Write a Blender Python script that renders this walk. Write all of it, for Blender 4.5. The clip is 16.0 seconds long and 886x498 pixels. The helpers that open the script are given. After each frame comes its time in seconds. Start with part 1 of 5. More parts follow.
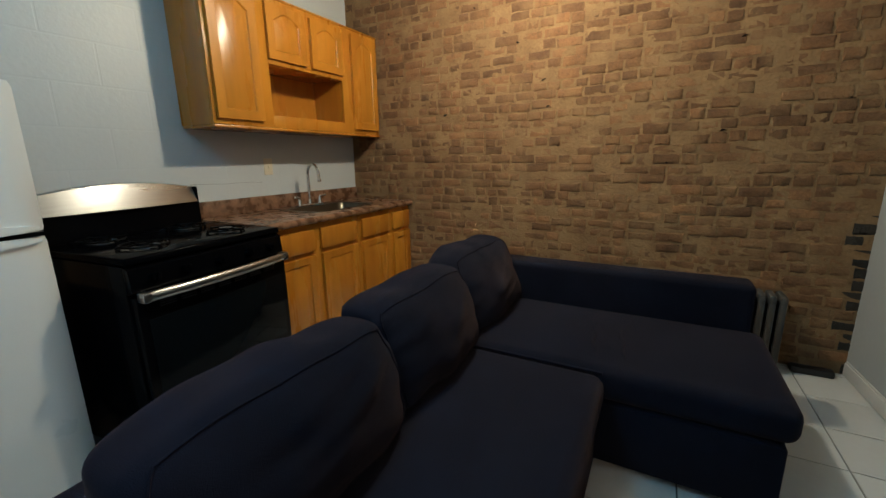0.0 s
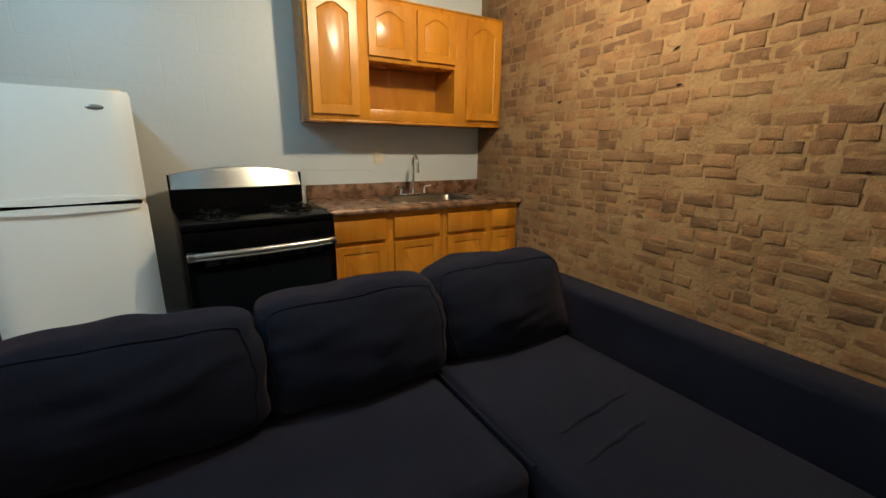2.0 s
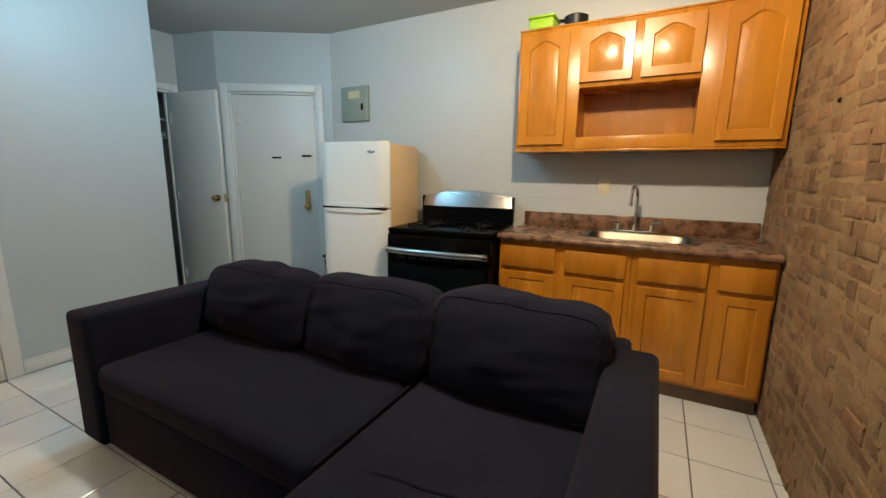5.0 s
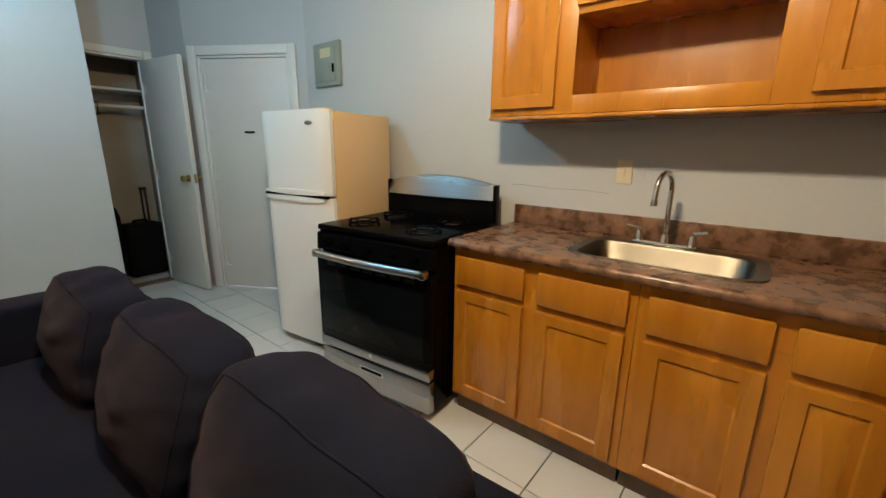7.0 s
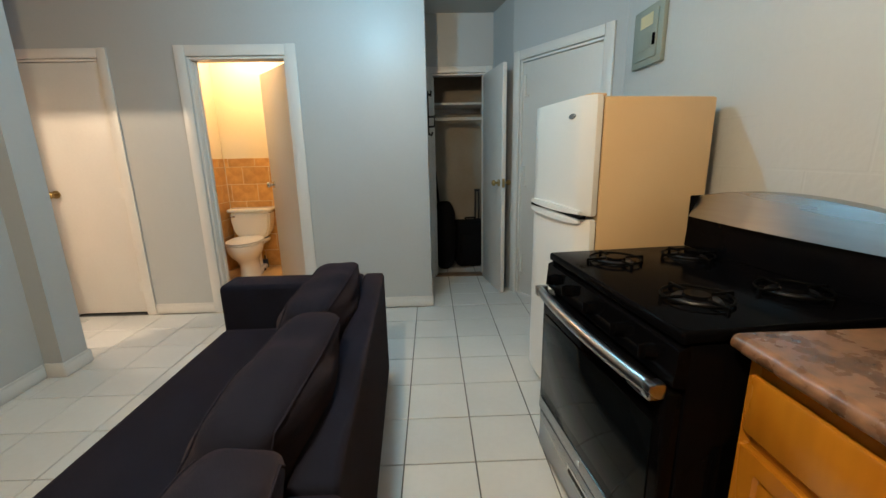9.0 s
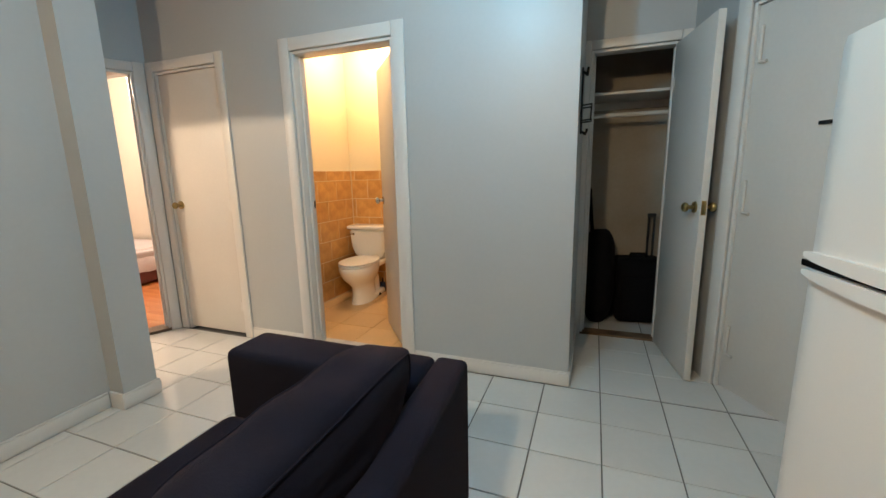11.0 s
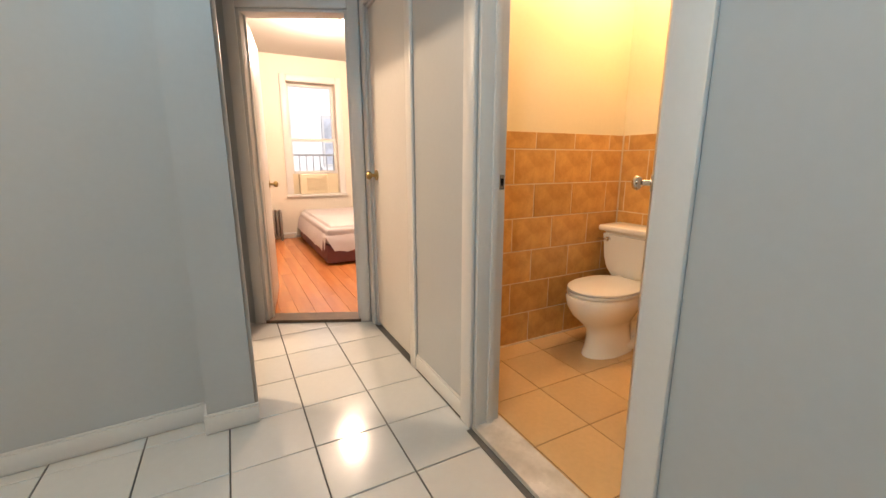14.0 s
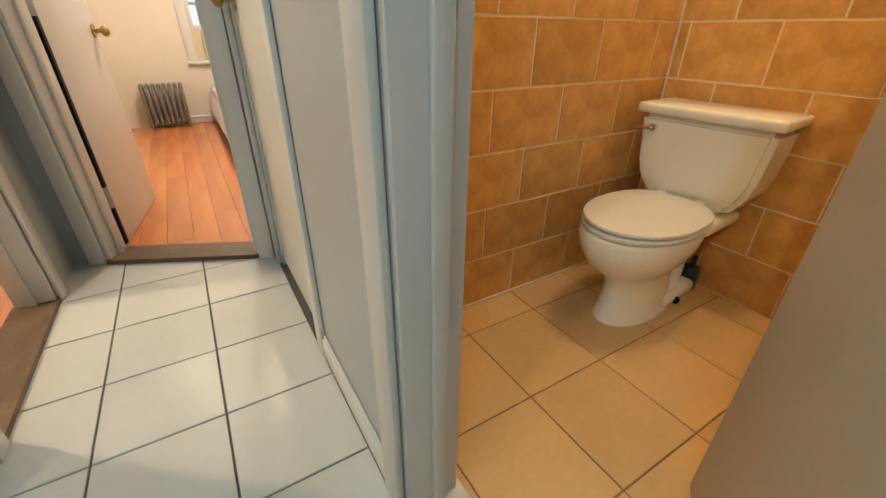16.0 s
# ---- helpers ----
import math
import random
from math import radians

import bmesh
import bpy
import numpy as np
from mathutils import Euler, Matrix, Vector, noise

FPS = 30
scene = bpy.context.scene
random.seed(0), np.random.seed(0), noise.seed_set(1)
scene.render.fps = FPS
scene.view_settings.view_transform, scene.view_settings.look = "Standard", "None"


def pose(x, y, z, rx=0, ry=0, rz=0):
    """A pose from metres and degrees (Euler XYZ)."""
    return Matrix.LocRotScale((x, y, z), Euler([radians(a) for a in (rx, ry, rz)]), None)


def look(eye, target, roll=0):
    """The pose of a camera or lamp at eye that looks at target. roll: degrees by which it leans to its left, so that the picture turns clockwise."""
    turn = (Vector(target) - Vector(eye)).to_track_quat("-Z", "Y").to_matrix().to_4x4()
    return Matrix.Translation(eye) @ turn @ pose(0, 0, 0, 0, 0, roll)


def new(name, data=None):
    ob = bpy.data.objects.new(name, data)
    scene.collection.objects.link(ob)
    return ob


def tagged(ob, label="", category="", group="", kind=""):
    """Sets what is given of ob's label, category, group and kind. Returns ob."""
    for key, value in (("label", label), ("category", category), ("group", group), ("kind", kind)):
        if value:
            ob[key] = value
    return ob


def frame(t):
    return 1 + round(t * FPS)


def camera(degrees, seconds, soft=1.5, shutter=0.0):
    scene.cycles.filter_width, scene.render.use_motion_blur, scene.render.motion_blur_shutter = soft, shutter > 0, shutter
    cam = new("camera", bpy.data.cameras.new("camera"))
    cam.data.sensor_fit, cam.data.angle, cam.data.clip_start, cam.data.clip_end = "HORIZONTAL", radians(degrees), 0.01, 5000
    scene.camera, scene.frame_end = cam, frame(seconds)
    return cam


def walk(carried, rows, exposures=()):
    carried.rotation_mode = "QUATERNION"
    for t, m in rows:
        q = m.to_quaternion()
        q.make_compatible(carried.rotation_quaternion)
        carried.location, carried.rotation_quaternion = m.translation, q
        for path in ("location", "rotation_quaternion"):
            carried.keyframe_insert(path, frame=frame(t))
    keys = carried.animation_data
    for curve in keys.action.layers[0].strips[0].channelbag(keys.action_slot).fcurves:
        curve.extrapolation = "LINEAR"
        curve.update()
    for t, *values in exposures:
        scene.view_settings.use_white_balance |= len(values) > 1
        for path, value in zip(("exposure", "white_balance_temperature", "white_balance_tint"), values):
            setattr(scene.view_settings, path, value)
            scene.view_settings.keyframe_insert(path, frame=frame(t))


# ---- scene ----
cam = camera(95.5, 16.0)
PATH = [
    (0, (-0.077, 0.276, 1.263), (-1.002, 1.994, 0.824), -0.8),
    (0.5, (0.208, 0.374, 1.235), (-1.094, 1.826, 0.794), -0.8),
    (1, (0.415, 0.543, 1.254), (-1.157, 1.686, 0.781), 0.2),
    (1.5, (0.475, 0.844, 1.259), (-1.161, 1.889, 0.78), 0.3),
    (2, (0.473, 1.133, 1.295), (-1.208, 2.099, 0.805), 0.5),
    (2.5, (0.482, 1.396, 1.347), (-1.39, 1.9, 0.859), 0.6),
    (3, (0.453, 1.647, 1.329), (-1.491, 1.746, 0.872), 0.5),
    (3.5, (0.462, 1.895, 1.317), (-1.476, 1.664, 0.881), 0.4),
    (4, (0.488, 2.165, 1.31), (-1.376, 1.558, 0.913), 0.3),
    (4.2, (0.476, 2.264, 1.274), (-1.347, 1.534, 0.896), 0.8),
    (4.75, (0.560, 2.520, 1.284), (-1.380, 1.585, 0.885), 0.8),
    (5.3, (0.480, 2.780, 1.292), (-1.470, 1.630, 0.870), 0.8),
    (5.85, (0.180, 2.850, 1.300), (-1.570, 1.655, 0.852), 0.8),
    (6.3, (-0.157, 2.837, 1.303), (-1.707, 1.662, 0.838), 0.8),
    (6.5, (-0.259, 2.844, 1.299), (-1.803, 1.66, 0.837), 0.8),
    (7, (-0.538, 2.852, 1.315), (-2.052, 1.637, 0.834), 0.7),
    (7.5, (-0.794, 2.8, 1.328), (-2.103, 1.369, 0.837), 0.2),
    (8, (-0.997, 2.744, 1.315), (-1.947, 1.054, 0.824), -0.5),
    (8.5, (-1.146, 2.651, 1.298), (-1.675, 0.781, 0.826), -0.7),
    (9, (-1.315, 2.532, 1.312), (-1.365, 0.587, 0.849), -1.2),
    (9.5, (-1.461, 2.379, 1.311), (-1.125, 0.461, 0.857), -1.5),
    (9.7, (-1.468, 2.285, 1.301), (-1.042, 0.381, 0.858), -1.5),
    (11.8, (-1.356, 0.977, 1.257), (-0.568, -0.829, 0.915), -0.7),
    (12, (-1.363, 0.859, 1.262), (-0.535, -0.929, 0.922), -0.5),
    (12.5, (-1.326, 0.523, 1.278), (-0.314, -1.162, 0.909), -0.2),
    (13, (-1.251, 0.292, 1.261), (-0.011, -1.231, 0.882), -0.3),
    (13.5, (-1.03, 0.129, 1.233), (0.472, -1.135, 0.851), -0.2),
    (14, (-0.8, 0.012, 1.133), (0.931, -0.895, 0.71), -0.1),
    (14.5, (-0.579, -0.162, 1.054), (1.234, -0.786, 0.484), -0.3),
    (15, (-0.346, -0.302, 0.99), (1.416, -0.894, 0.251), -0.2),
    (15.5, (-0.144, -0.436, 0.95), (1.486, -1.238, 0.114), 0.1),
    (16, (0.028, -0.614, 0.959), (1.531, -1.531, 0.011), 0.6),
]
EXPOSURES = [(0, -1.00, 5300, 5), (0.6, -0.84, 5400, 5), (1.2, -0.62, 5600, 6), (1.6, -0.64, 5700, 6), (3.0, -0.50, 5900, 8), (4.2, -0.45, 5950, 10), (8.0, -0.50, 6150, 12), (9.5, -0.46, 6200, 12), (12.0, -0.36, 6300, 17),
    (13.5, -0.30, 6500, 18), (14.5, -0.36, 6600, 18), (15.0, -0.38, 6600, 14), (15.5, -0.42, 6500, 8), (16.0, -0.55, 5900, 3)]
walk(cam, [(t, look(eye, target, roll)) for t, eye, target, roll in PATH], EXPOSURES)

# ---- world and lights ----
def sky_world():
    w = bpy.data.worlds.new("world")
    w.use_nodes = True
    n, l = w.node_tree.nodes, w.node_tree.links
    sky = n.new("ShaderNodeTexSky")
    sky.sky_type, sky.sun_disc = "NISHITA", False
    sky.sun_elevation, sky.sun_rotation = radians(35), radians(250)
    l.new(sky.outputs[0], n["Background"].inputs[0])
    n["Background"].inputs[1].default_value = 0.15
    scene.world = w


sky_world()


def lamp(name, xyz, watts, color, radius):
    data = bpy.data.lights.new(name, "POINT")
    data.energy, data.color, data.shadow_soft_size = watts, color, radius
    ob = new(name, data)
    ob.location = xyz
    return ob


LIVING_LAMP = (-0.88, 2.32, 2.50)
ENTRY_LAMP = (-0.88, 0.34, 2.50)
BED_LAMP = (3.80, -1.07, 2.50)
BATH_LAMP = (0.66, -1.93, 2.42)
ROOM_LAMP = (2.10, 1.05, 2.50)
def sun(direction, strength, color):
    data = bpy.data.lights.new("sun", "SUN")
    data.energy, data.angle, data.color = strength, radians(0.6), color
    ob = new("sun", data)
    ob.matrix_basis = look((-20, -8, 20), (-20 + direction[0], -8 + direction[1], 20 + direction[2]))


sun((0.80, 0.25, -0.60), 5.0, (1.0, 0.96, 0.90))
lamp("living_bulb", (-0.88, 2.32, 2.42), 172, (1.0, 0.77, 0.46), 0.05)
lamp("entry_bulb", (-0.88, 0.34, 2.42), 52, (0.33, 0.78, 1.0), 0.05)
lamp("bedroom_bulb", (3.80, -1.07, 2.38), 215, (1.0, 0.75, 0.53), 0.08)
lamp("bathroom_bulb", (0.66, -1.93, 2.42), 60, (1.0, 0.63, 0.33), 0.07)
lamp("spare_room_bulb", (2.10, 1.05, 2.42), 205, (1.0, 0.74, 0.46), 0.05)

# ---- materials ----
def material(name, base, rough=0.6, metal=0.0, vary=0.12, scale=6.0, fine=80.0, bump=0.08, stretch=(1, 1, 1), tone=None, random_piece=0.0, spec=0.5):
    """A surface with broad stains and fine grain. tone: a second colour that the broad noise mixes in."""
    m = bpy.data.materials.new(name)
    m.use_nodes = True
    n, l = m.node_tree.nodes, m.node_tree.links
    bsdf = n["Principled BSDF"]
    coord, mapping = n.new("ShaderNodeTexCoord"), n.new("ShaderNodeMapping")
    mapping.inputs["Scale"].default_value = stretch
    l.new(coord.outputs["Object"], mapping.inputs["Vector"])
    broad, grain = n.new("ShaderNodeTexNoise"), n.new("ShaderNodeTexNoise")
    broad.inputs["Scale"].default_value, broad.inputs["Detail"].default_value = scale, 5
    grain.inputs["Scale"].default_value, grain.inputs["Detail"].default_value = fine, 3
    l.new(mapping.outputs[0], broad.inputs["Vector"])
    l.new(mapping.outputs[0], grain.inputs["Vector"])
    ramp = n.new("ShaderNodeValToRGB")
    second = tone or tuple(c * (1 - vary) for c in base)
    ramp.color_ramp.elements[0].position, ramp.color_ramp.elements[1].position = 0.35, 0.65
    ramp.color_ramp.elements[0].color, ramp.color_ramp.elements[1].color = (*second, 1), (*base, 1)
    l.new(broad.outputs[0], ramp.inputs[0])
    hsv = n.new("ShaderNodeHueSaturation")
    l.new(ramp.outputs[0], hsv.inputs["Color"])
    value = n.new("ShaderNodeMapRange")
    value.inputs["To Min"].default_value, value.inputs["To Max"].default_value = 1 - vary, 1 + vary
    l.new(grain.outputs[0], value.inputs[0])
    if random_piece:
        info, mul, rnd = n.new("ShaderNodeObjectInfo"), n.new("ShaderNodeMath"), n.new("ShaderNodeMapRange")
        rnd.inputs["To Min"].default_value, rnd.inputs["To Max"].default_value = 1 - random_piece, 1 + random_piece
        mul.operation = "MULTIPLY"
        l.new(info.outputs["Random"], rnd.inputs[0])
        l.new(rnd.outputs[0], mul.inputs[0])
        l.new(value.outputs[0], mul.inputs[1])
        l.new(mul.outputs[0], hsv.inputs["Value"])
    else:
        l.new(value.outputs[0], hsv.inputs["Value"])
    l.new(hsv.outputs[0], bsdf.inputs["Base Color"])
    gloss = n.new("ShaderNodeMapRange")
    gloss.inputs["To Min"].default_value, gloss.inputs["To Max"].default_value = max(0.03, rough - 0.08), min(1, rough + 0.08)
    l.new(broad.outputs[0], gloss.inputs[0])
    l.new(gloss.outputs[0], bsdf.inputs["Roughness"])
    bsdf.inputs["Metallic"].default_value = metal
    bsdf.inputs["Specular IOR Level"].default_value = spec
    if bump:
        b = n.new("ShaderNodeBump")
        b.inputs["Strength"].default_value, b.inputs["Distance"].default_value = bump, 0.01
        l.new(grain.outputs[0], b.inputs["Height"])
        l.new(b.outputs[0], bsdf.inputs["Normal"])
    return m


def blockwork(m):
    """Adds the faint courses of painted blocks to a wall's relief."""
    n, l = m.node_tree.nodes, m.node_tree.links
    b, coord = n["Bump"], n["Texture Coordinate"]
    turn, brick, add = n.new("ShaderNodeMapping"), n.new("ShaderNodeTexBrick"), n.new("ShaderNodeMath")
    turn.inputs["Rotation"].default_value = (radians(90), 0, 0)
    l.new(coord.outputs["Object"], turn.inputs["Vector"])
    l.new(turn.outputs[0], brick.inputs["Vector"])
    brick.inputs["Scale"].default_value, brick.inputs["Mortar Size"].default_value, brick.inputs["Mortar Smooth"].default_value = 1.0, 0.006, 0.6
    brick.inputs["Brick Width"].default_value, brick.inputs["Row Height"].default_value = 0.41, 0.205
    add.operation, add.inputs[1].default_value = "MULTIPLY_ADD", -2.2
    l.new(brick.outputs["Fac"], add.inputs[0])
    l.new(b.inputs["Height"].links[0].from_socket, add.inputs[2])
    l.new(add.outputs[0], b.inputs["Height"])
    return m


WALL = material("wall_paint", (0.405, 0.432, 0.448), 0.42, vary=0.03, scale=1.5, fine=40, bump=0.05)
BLOCKS = blockwork(material("painted_block_wall", (0.500, 0.512, 0.510), 0.42, vary=0.03, scale=1.5, fine=40, bump=0.10))
CREAM = material("cream_wall_paint", (0.74, 0.66, 0.46), 0.36, vary=0.03, scale=1.5, fine=40, bump=0.05)
BEDWALL = material("warm_white_wall_paint", (0.66, 0.61, 0.53), 0.5, vary=0.03, scale=1.5, fine=40, bump=0.05)
# the dimness inside the closet is put into this paint colour
CLOSETP = material("shaded_closet_paint", (0.31, 0.285, 0.245), 0.7, vary=0.08, scale=2, fine=40, bump=0.06, tone=(0.25, 0.215, 0.17))
CEIL = material("ceiling_paint", (0.50, 0.50, 0.48), 0.8, vary=0.03, scale=1.5, fine=40, bump=0.05)
TRIM = material("trim_paint", (0.62, 0.62, 0.61), 0.35, vary=0.03, scale=3, fine=60, bump=0.03)
DOORP = material("door_paint", (0.60, 0.59, 0.57), 0.4, vary=0.04, scale=2, fine=50, bump=0.04)
MORTAR = material("mortar", (0.250, 0.152, 0.068), 0.95, vary=0.30, scale=6, fine=60, bump=0.45, tone=(0.165, 0.094, 0.039))
BRICK = material("old_brick", (0.180, 0.090, 0.036), 0.92, vary=0.30, scale=9, fine=70, bump=0.45, tone=(0.130, 0.062, 0.025), random_piece=0.36)
GROUT = material("grout", (0.125, 0.12, 0.112), 0.9, vary=0.2, scale=8, fine=100, bump=0.2)
TILE = material("white_floor_tile", (0.58, 0.585, 0.575), 0.14, vary=0.04, scale=3, fine=30, bump=0.02, random_piece=0.05)
BTILE = material("tan_floor_tile", (0.61, 0.410, 0.200), 0.30, vary=0.09, scale=3, fine=40, bump=0.04, random_piece=0.06)
WTILE = material("amber_wall_tile", (0.62, 0.350, 0.110), 0.3, vary=0.14, scale=11, fine=60, bump=0.06, tone=(0.47, 0.24, 0.065), random_piece=0.10)
WGROUT = material("pale_grout", (0.72, 0.60, 0.42), 0.9, vary=0.1, scale=8, fine=100, bump=0.2)
OAK = material("honey_oak", (0.46, 0.184, 0.010), 0.27, vary=0.16, scale=4, fine=28, bump=0.05, stretch=(1, 1, 0.14), tone=(0.34, 0.117, 0.006))
PLANK = material("orange_laminate", (0.60, 0.24, 0.085), 0.22, vary=0.12, scale=5, fine=30, bump=0.03, stretch=(0.15, 1, 1), tone=(0.50, 0.18, 0.06), random_piece=0.08)
FABRIC = material("charcoal_fabric", (0.0088, 0.0102, 0.0184), 0.95, vary=0.25, scale=5, fine=420, bump=0.35, spec=0.03)
BLACK = material("black_enamel", (0.002, 0.002, 0.0025), 0.12, vary=0.1, scale=4, fine=60, bump=0.01, spec=0.04)
STEEL = material("brushed_steel", (0.38, 0.38, 0.385), 0.27, 1.0, vary=0.08, scale=3, fine=90, bump=0.04, stretch=(1, 0.05, 1))
WHITE = material("white_enamel", (0.66, 0.66, 0.64), 0.3, vary=0.02, scale=3, fine=200, bump=0.05)
LAMINATE = material("brown_laminate", (0.230, 0.120, 0.066), 0.28, vary=0.30, scale=16, fine=60, bump=0.02, tone=(0.085, 0.043, 0.024), spec=0.35)
PORCELAIN = material("porcelain", (0.82, 0.80, 0.74), 0.08, vary=0.01, scale=3, fine=30, bump=0.0)

nap = FABRIC.node_tree.nodes["Principled BSDF"]
nap.inputs["Sheen Weight"].default_value, nap.inputs["Sheen Roughness"].default_value = 0.06, 0.40
nap.inputs["Sheen Tint"].default_value = (0.95, 0.62, 0.52, 1)


def smeared(m, color, dark):
    """Old mortar smears and soot patches over the whole wall, wider than one brick."""
    n, l = m.node_tree.nodes, m.node_tree.links
    bsdf, geo = n["Principled BSDF"], n.new("ShaderNodeNewGeometry")
    was = bsdf.inputs["Base Color"].links[0].from_socket
    for scale, tint, lo, hi, most in ((5.5, color, 0.46, 0.64, 0.70), (1.7, dark, 0.54, 0.74, 0.40), (34.0, dark, 0.60, 0.70, 0.5)):
        tex, amount, mix = n.new("ShaderNodeTexNoise"), n.new("ShaderNodeMapRange"), n.new("ShaderNodeMixRGB")
        tex.inputs["Scale"].default_value, tex.inputs["Detail"].default_value = scale, 6
        amount.inputs["From Min"].default_value, amount.inputs["From Max"].default_value, amount.inputs["To Max"].default_value = lo, hi, most
        shift = n.new("ShaderNodeMapping")
        shift.inputs["Location"].default_value = (scale, 0, 3 * scale)
        l.new(geo.outputs["Position"], shift.inputs["Vector"])
        l.new(shift.outputs[0], tex.inputs["Vector"])
        l.new(tex.outputs[0], amount.inputs[0])
        l.new(amount.outputs[0], mix.inputs[0])
        l.new(was, mix.inputs[1])
        mix.inputs[2].default_value = (*tint, 1)
        was = mix.outputs[0]
    l.new(was, bsdf.inputs["Base Color"])
    return m


smeared(BRICK, (0.222, 0.130, 0.057), (0.100, 0.050, 0.020))
smeared(MORTAR, (0.238, 0.146, 0.066), (0.130, 0.074, 0.031))

# ---- mesh helpers ----
def box(bm, x0, x1, y0, y1, z0, z1, bevel=0.0, segs=2, m=None):
    """Adds a box to bm, its edges rounded by bevel."""
    t = bmesh.new()
    bmesh.ops.create_cube(t, size=1)
    for v in t.verts:
        v.co = Vector((x0 + (v.co.x + 0.5) * (x1 - x0), y0 + (v.co.y + 0.5) * (y1 - y0), z0 + (v.co.z + 0.5) * (z1 - z0)))
    if bevel:
        bmesh.ops.bevel(t, geom=t.edges[:], offset=bevel, segments=segs, affect="EDGES", profile=0.5, clamp_overlap=True)
    return merge(bm, t, m)


def merge(bm, t, m=None):
    if m is not None:
        bmesh.ops.transform(t, matrix=m, verts=t.verts)
    me = bpy.data.meshes.new("tmp")
    t.to_mesh(me)
    t.free()
    bm.from_mesh(me)
    bpy.data.meshes.remove(me)
    return bm


def rod(bm, a, b, r, segs=14, r2=None):
    """A round bar from a to b."""
    a, b = Vector(a), Vector(b)
    t = bmesh.new()
    bmesh.ops.create_cone(t, cap_ends=True, segments=segs, radius1=r, radius2=r if r2 is None else r2, depth=(b - a).length)
    return merge(bm, t, Matrix.Translation((a + b) / 2) @ (b - a).to_track_quat("Z", "Y").to_matrix().to_4x4())


def ball(bm, c, r, segs=16, m=None):
    t = bmesh.new()
    bmesh.ops.create_uvsphere(t, u_segments=segs, v_segments=segs // 2 + 2, radius=1)
    return merge(bm, t, Matrix.Translation(c) @ Matrix.Diagonal((*((r, r, r) if isinstance(r, (int, float)) else r), 1)))


def tube(bm, points, r, segs=10):
    """A round pipe along a line of points, its bends filled with balls."""
    for a, b in zip(points, points[1:]):
        rod(bm, a, b, r, segs)
    for p in points[1:-1]:
        ball(bm, p, r, segs)
    return bm


def loft(bm, rings, caps=True):
    """Skins a list of rings of equally many points."""
    loops = [[bm.verts.new(p) for p in ring] for ring in rings]
    for a, b in zip(loops, loops[1:]):
        for i in range(len(a)):
            j = (i + 1) % len(a)
            bm.faces.new((a[i], a[j], b[j], b[i]))
    if caps:
        bm.faces.new(loops[0][::-1])
        bm.faces.new(loops[-1])
    return bm


def mesh_of(name, bm, mat, smooth=True):
    bmesh.ops.recalc_face_normals(bm, faces=bm.faces[:])
    me = bpy.data.meshes.new(name)
    bm.to_mesh(me)
    bm.free()
    if mat:
        me.materials.append(mat)
    if smooth:
        me.shade_smooth()
        me.set_sharp_from_angle(angle=radians(38))
    return me


def part(name, bm, mat, parent=None, label="", smooth=True):
    ob = new(name, mesh_of(name, bm, mat, smooth))
    ob.parent = parent
    if label:
        tagged(ob, label)
    return ob


def thing(name, at, label, category, group="", rz=0.0, kind=""):
    ob = new(name)
    ob.empty_display_size = 0.1
    ob.matrix_basis = pose(*at, 0, 0, rz)
    return tagged(ob, label, category, group, kind)


def B(*a, **k):
    return box(bmesh.new(), *a, **k)


# ---- plan ----
CEILING = 2.60
X_WEST, Y_NORTH, X_EAST, Y_SOUTH, Y_HALL = -2.60, 3.25, 1.12, -0.82, 0.01


def along(p, q):
    """The frame whose x runs from p to q, with y to the left of it."""
    return Matrix.Translation((p[0], p[1], 0)) @ Matrix.Rotation(math.atan2(q[1] - p[1], q[0] - p[0]), 4, "Z")


def wall(name, p, q, mat, holes=(), thick=0.12, label="painted wall", top=CEILING):
    """A wall with its face from p to q and its body to the left of that; holes: (s0, s1, z0, z1)."""
    bm, length, s = bmesh.new(), math.hypot(q[0] - p[0], q[1] - p[1]), 0.0
    for s0, s1, z0, z1 in sorted(holes):
        if s0 > s:
            box(bm, s, s0, 0, thick, 0, top)
        if z0 > 0:
            box(bm, s0, s1, 0, thick, 0, z0)
        box(bm, s0, s1, 0, thick, z1, top)
        s = s1
    if length > s:
        box(bm, s, length, 0, thick, 0, top)
    ob = part(name, bm, mat, None, smooth=False)
    ob.matrix_basis = along(p, q)
    return tagged(ob, label, "wall", kind="structure")


GREY = "pale blue-grey painted plaster wall"
wall("wall_west", (X_WEST, -0.27), (X_WEST, Y_NORTH + 0.12), BLOCKS, label="pale blue-grey painted block wall")
brick_wall = wall("wall_north", (X_WEST, Y_NORTH), (X_EAST + 0.12, Y_NORTH), MORTAR, label="exposed old brown brick wall with rough mortar")
wall("wall_east", (0.965, Y_NORTH), (X_EAST, 0.13), WALL, label=GREY)
wall("wall_stub", (1.00, 0.19), (1.00, 0.01), WALL, label=GREY)
wall("wall_hall_north", (1.12, Y_HALL), (2.30, Y_HALL), WALL, [(0.08, 0.82, 0, 2.06)], label=GREY)
wall("wall_hall_end", (2.27, 0.01), (1.88, -0.82), WALL, [(0.15, 0.83, 0, 2.06)], label=GREY)
wall("wall_south", (1.88, Y_SOUTH), (-1.295, Y_SOUTH), WALL, [(0.08, 0.72, 0, 2.06), (1.368, 2.115, 0, 2.06)], label=GREY)
wall("wall_alcove", (-1.295, -0.94), (-1.295, -2.40), WALL, label=GREY)
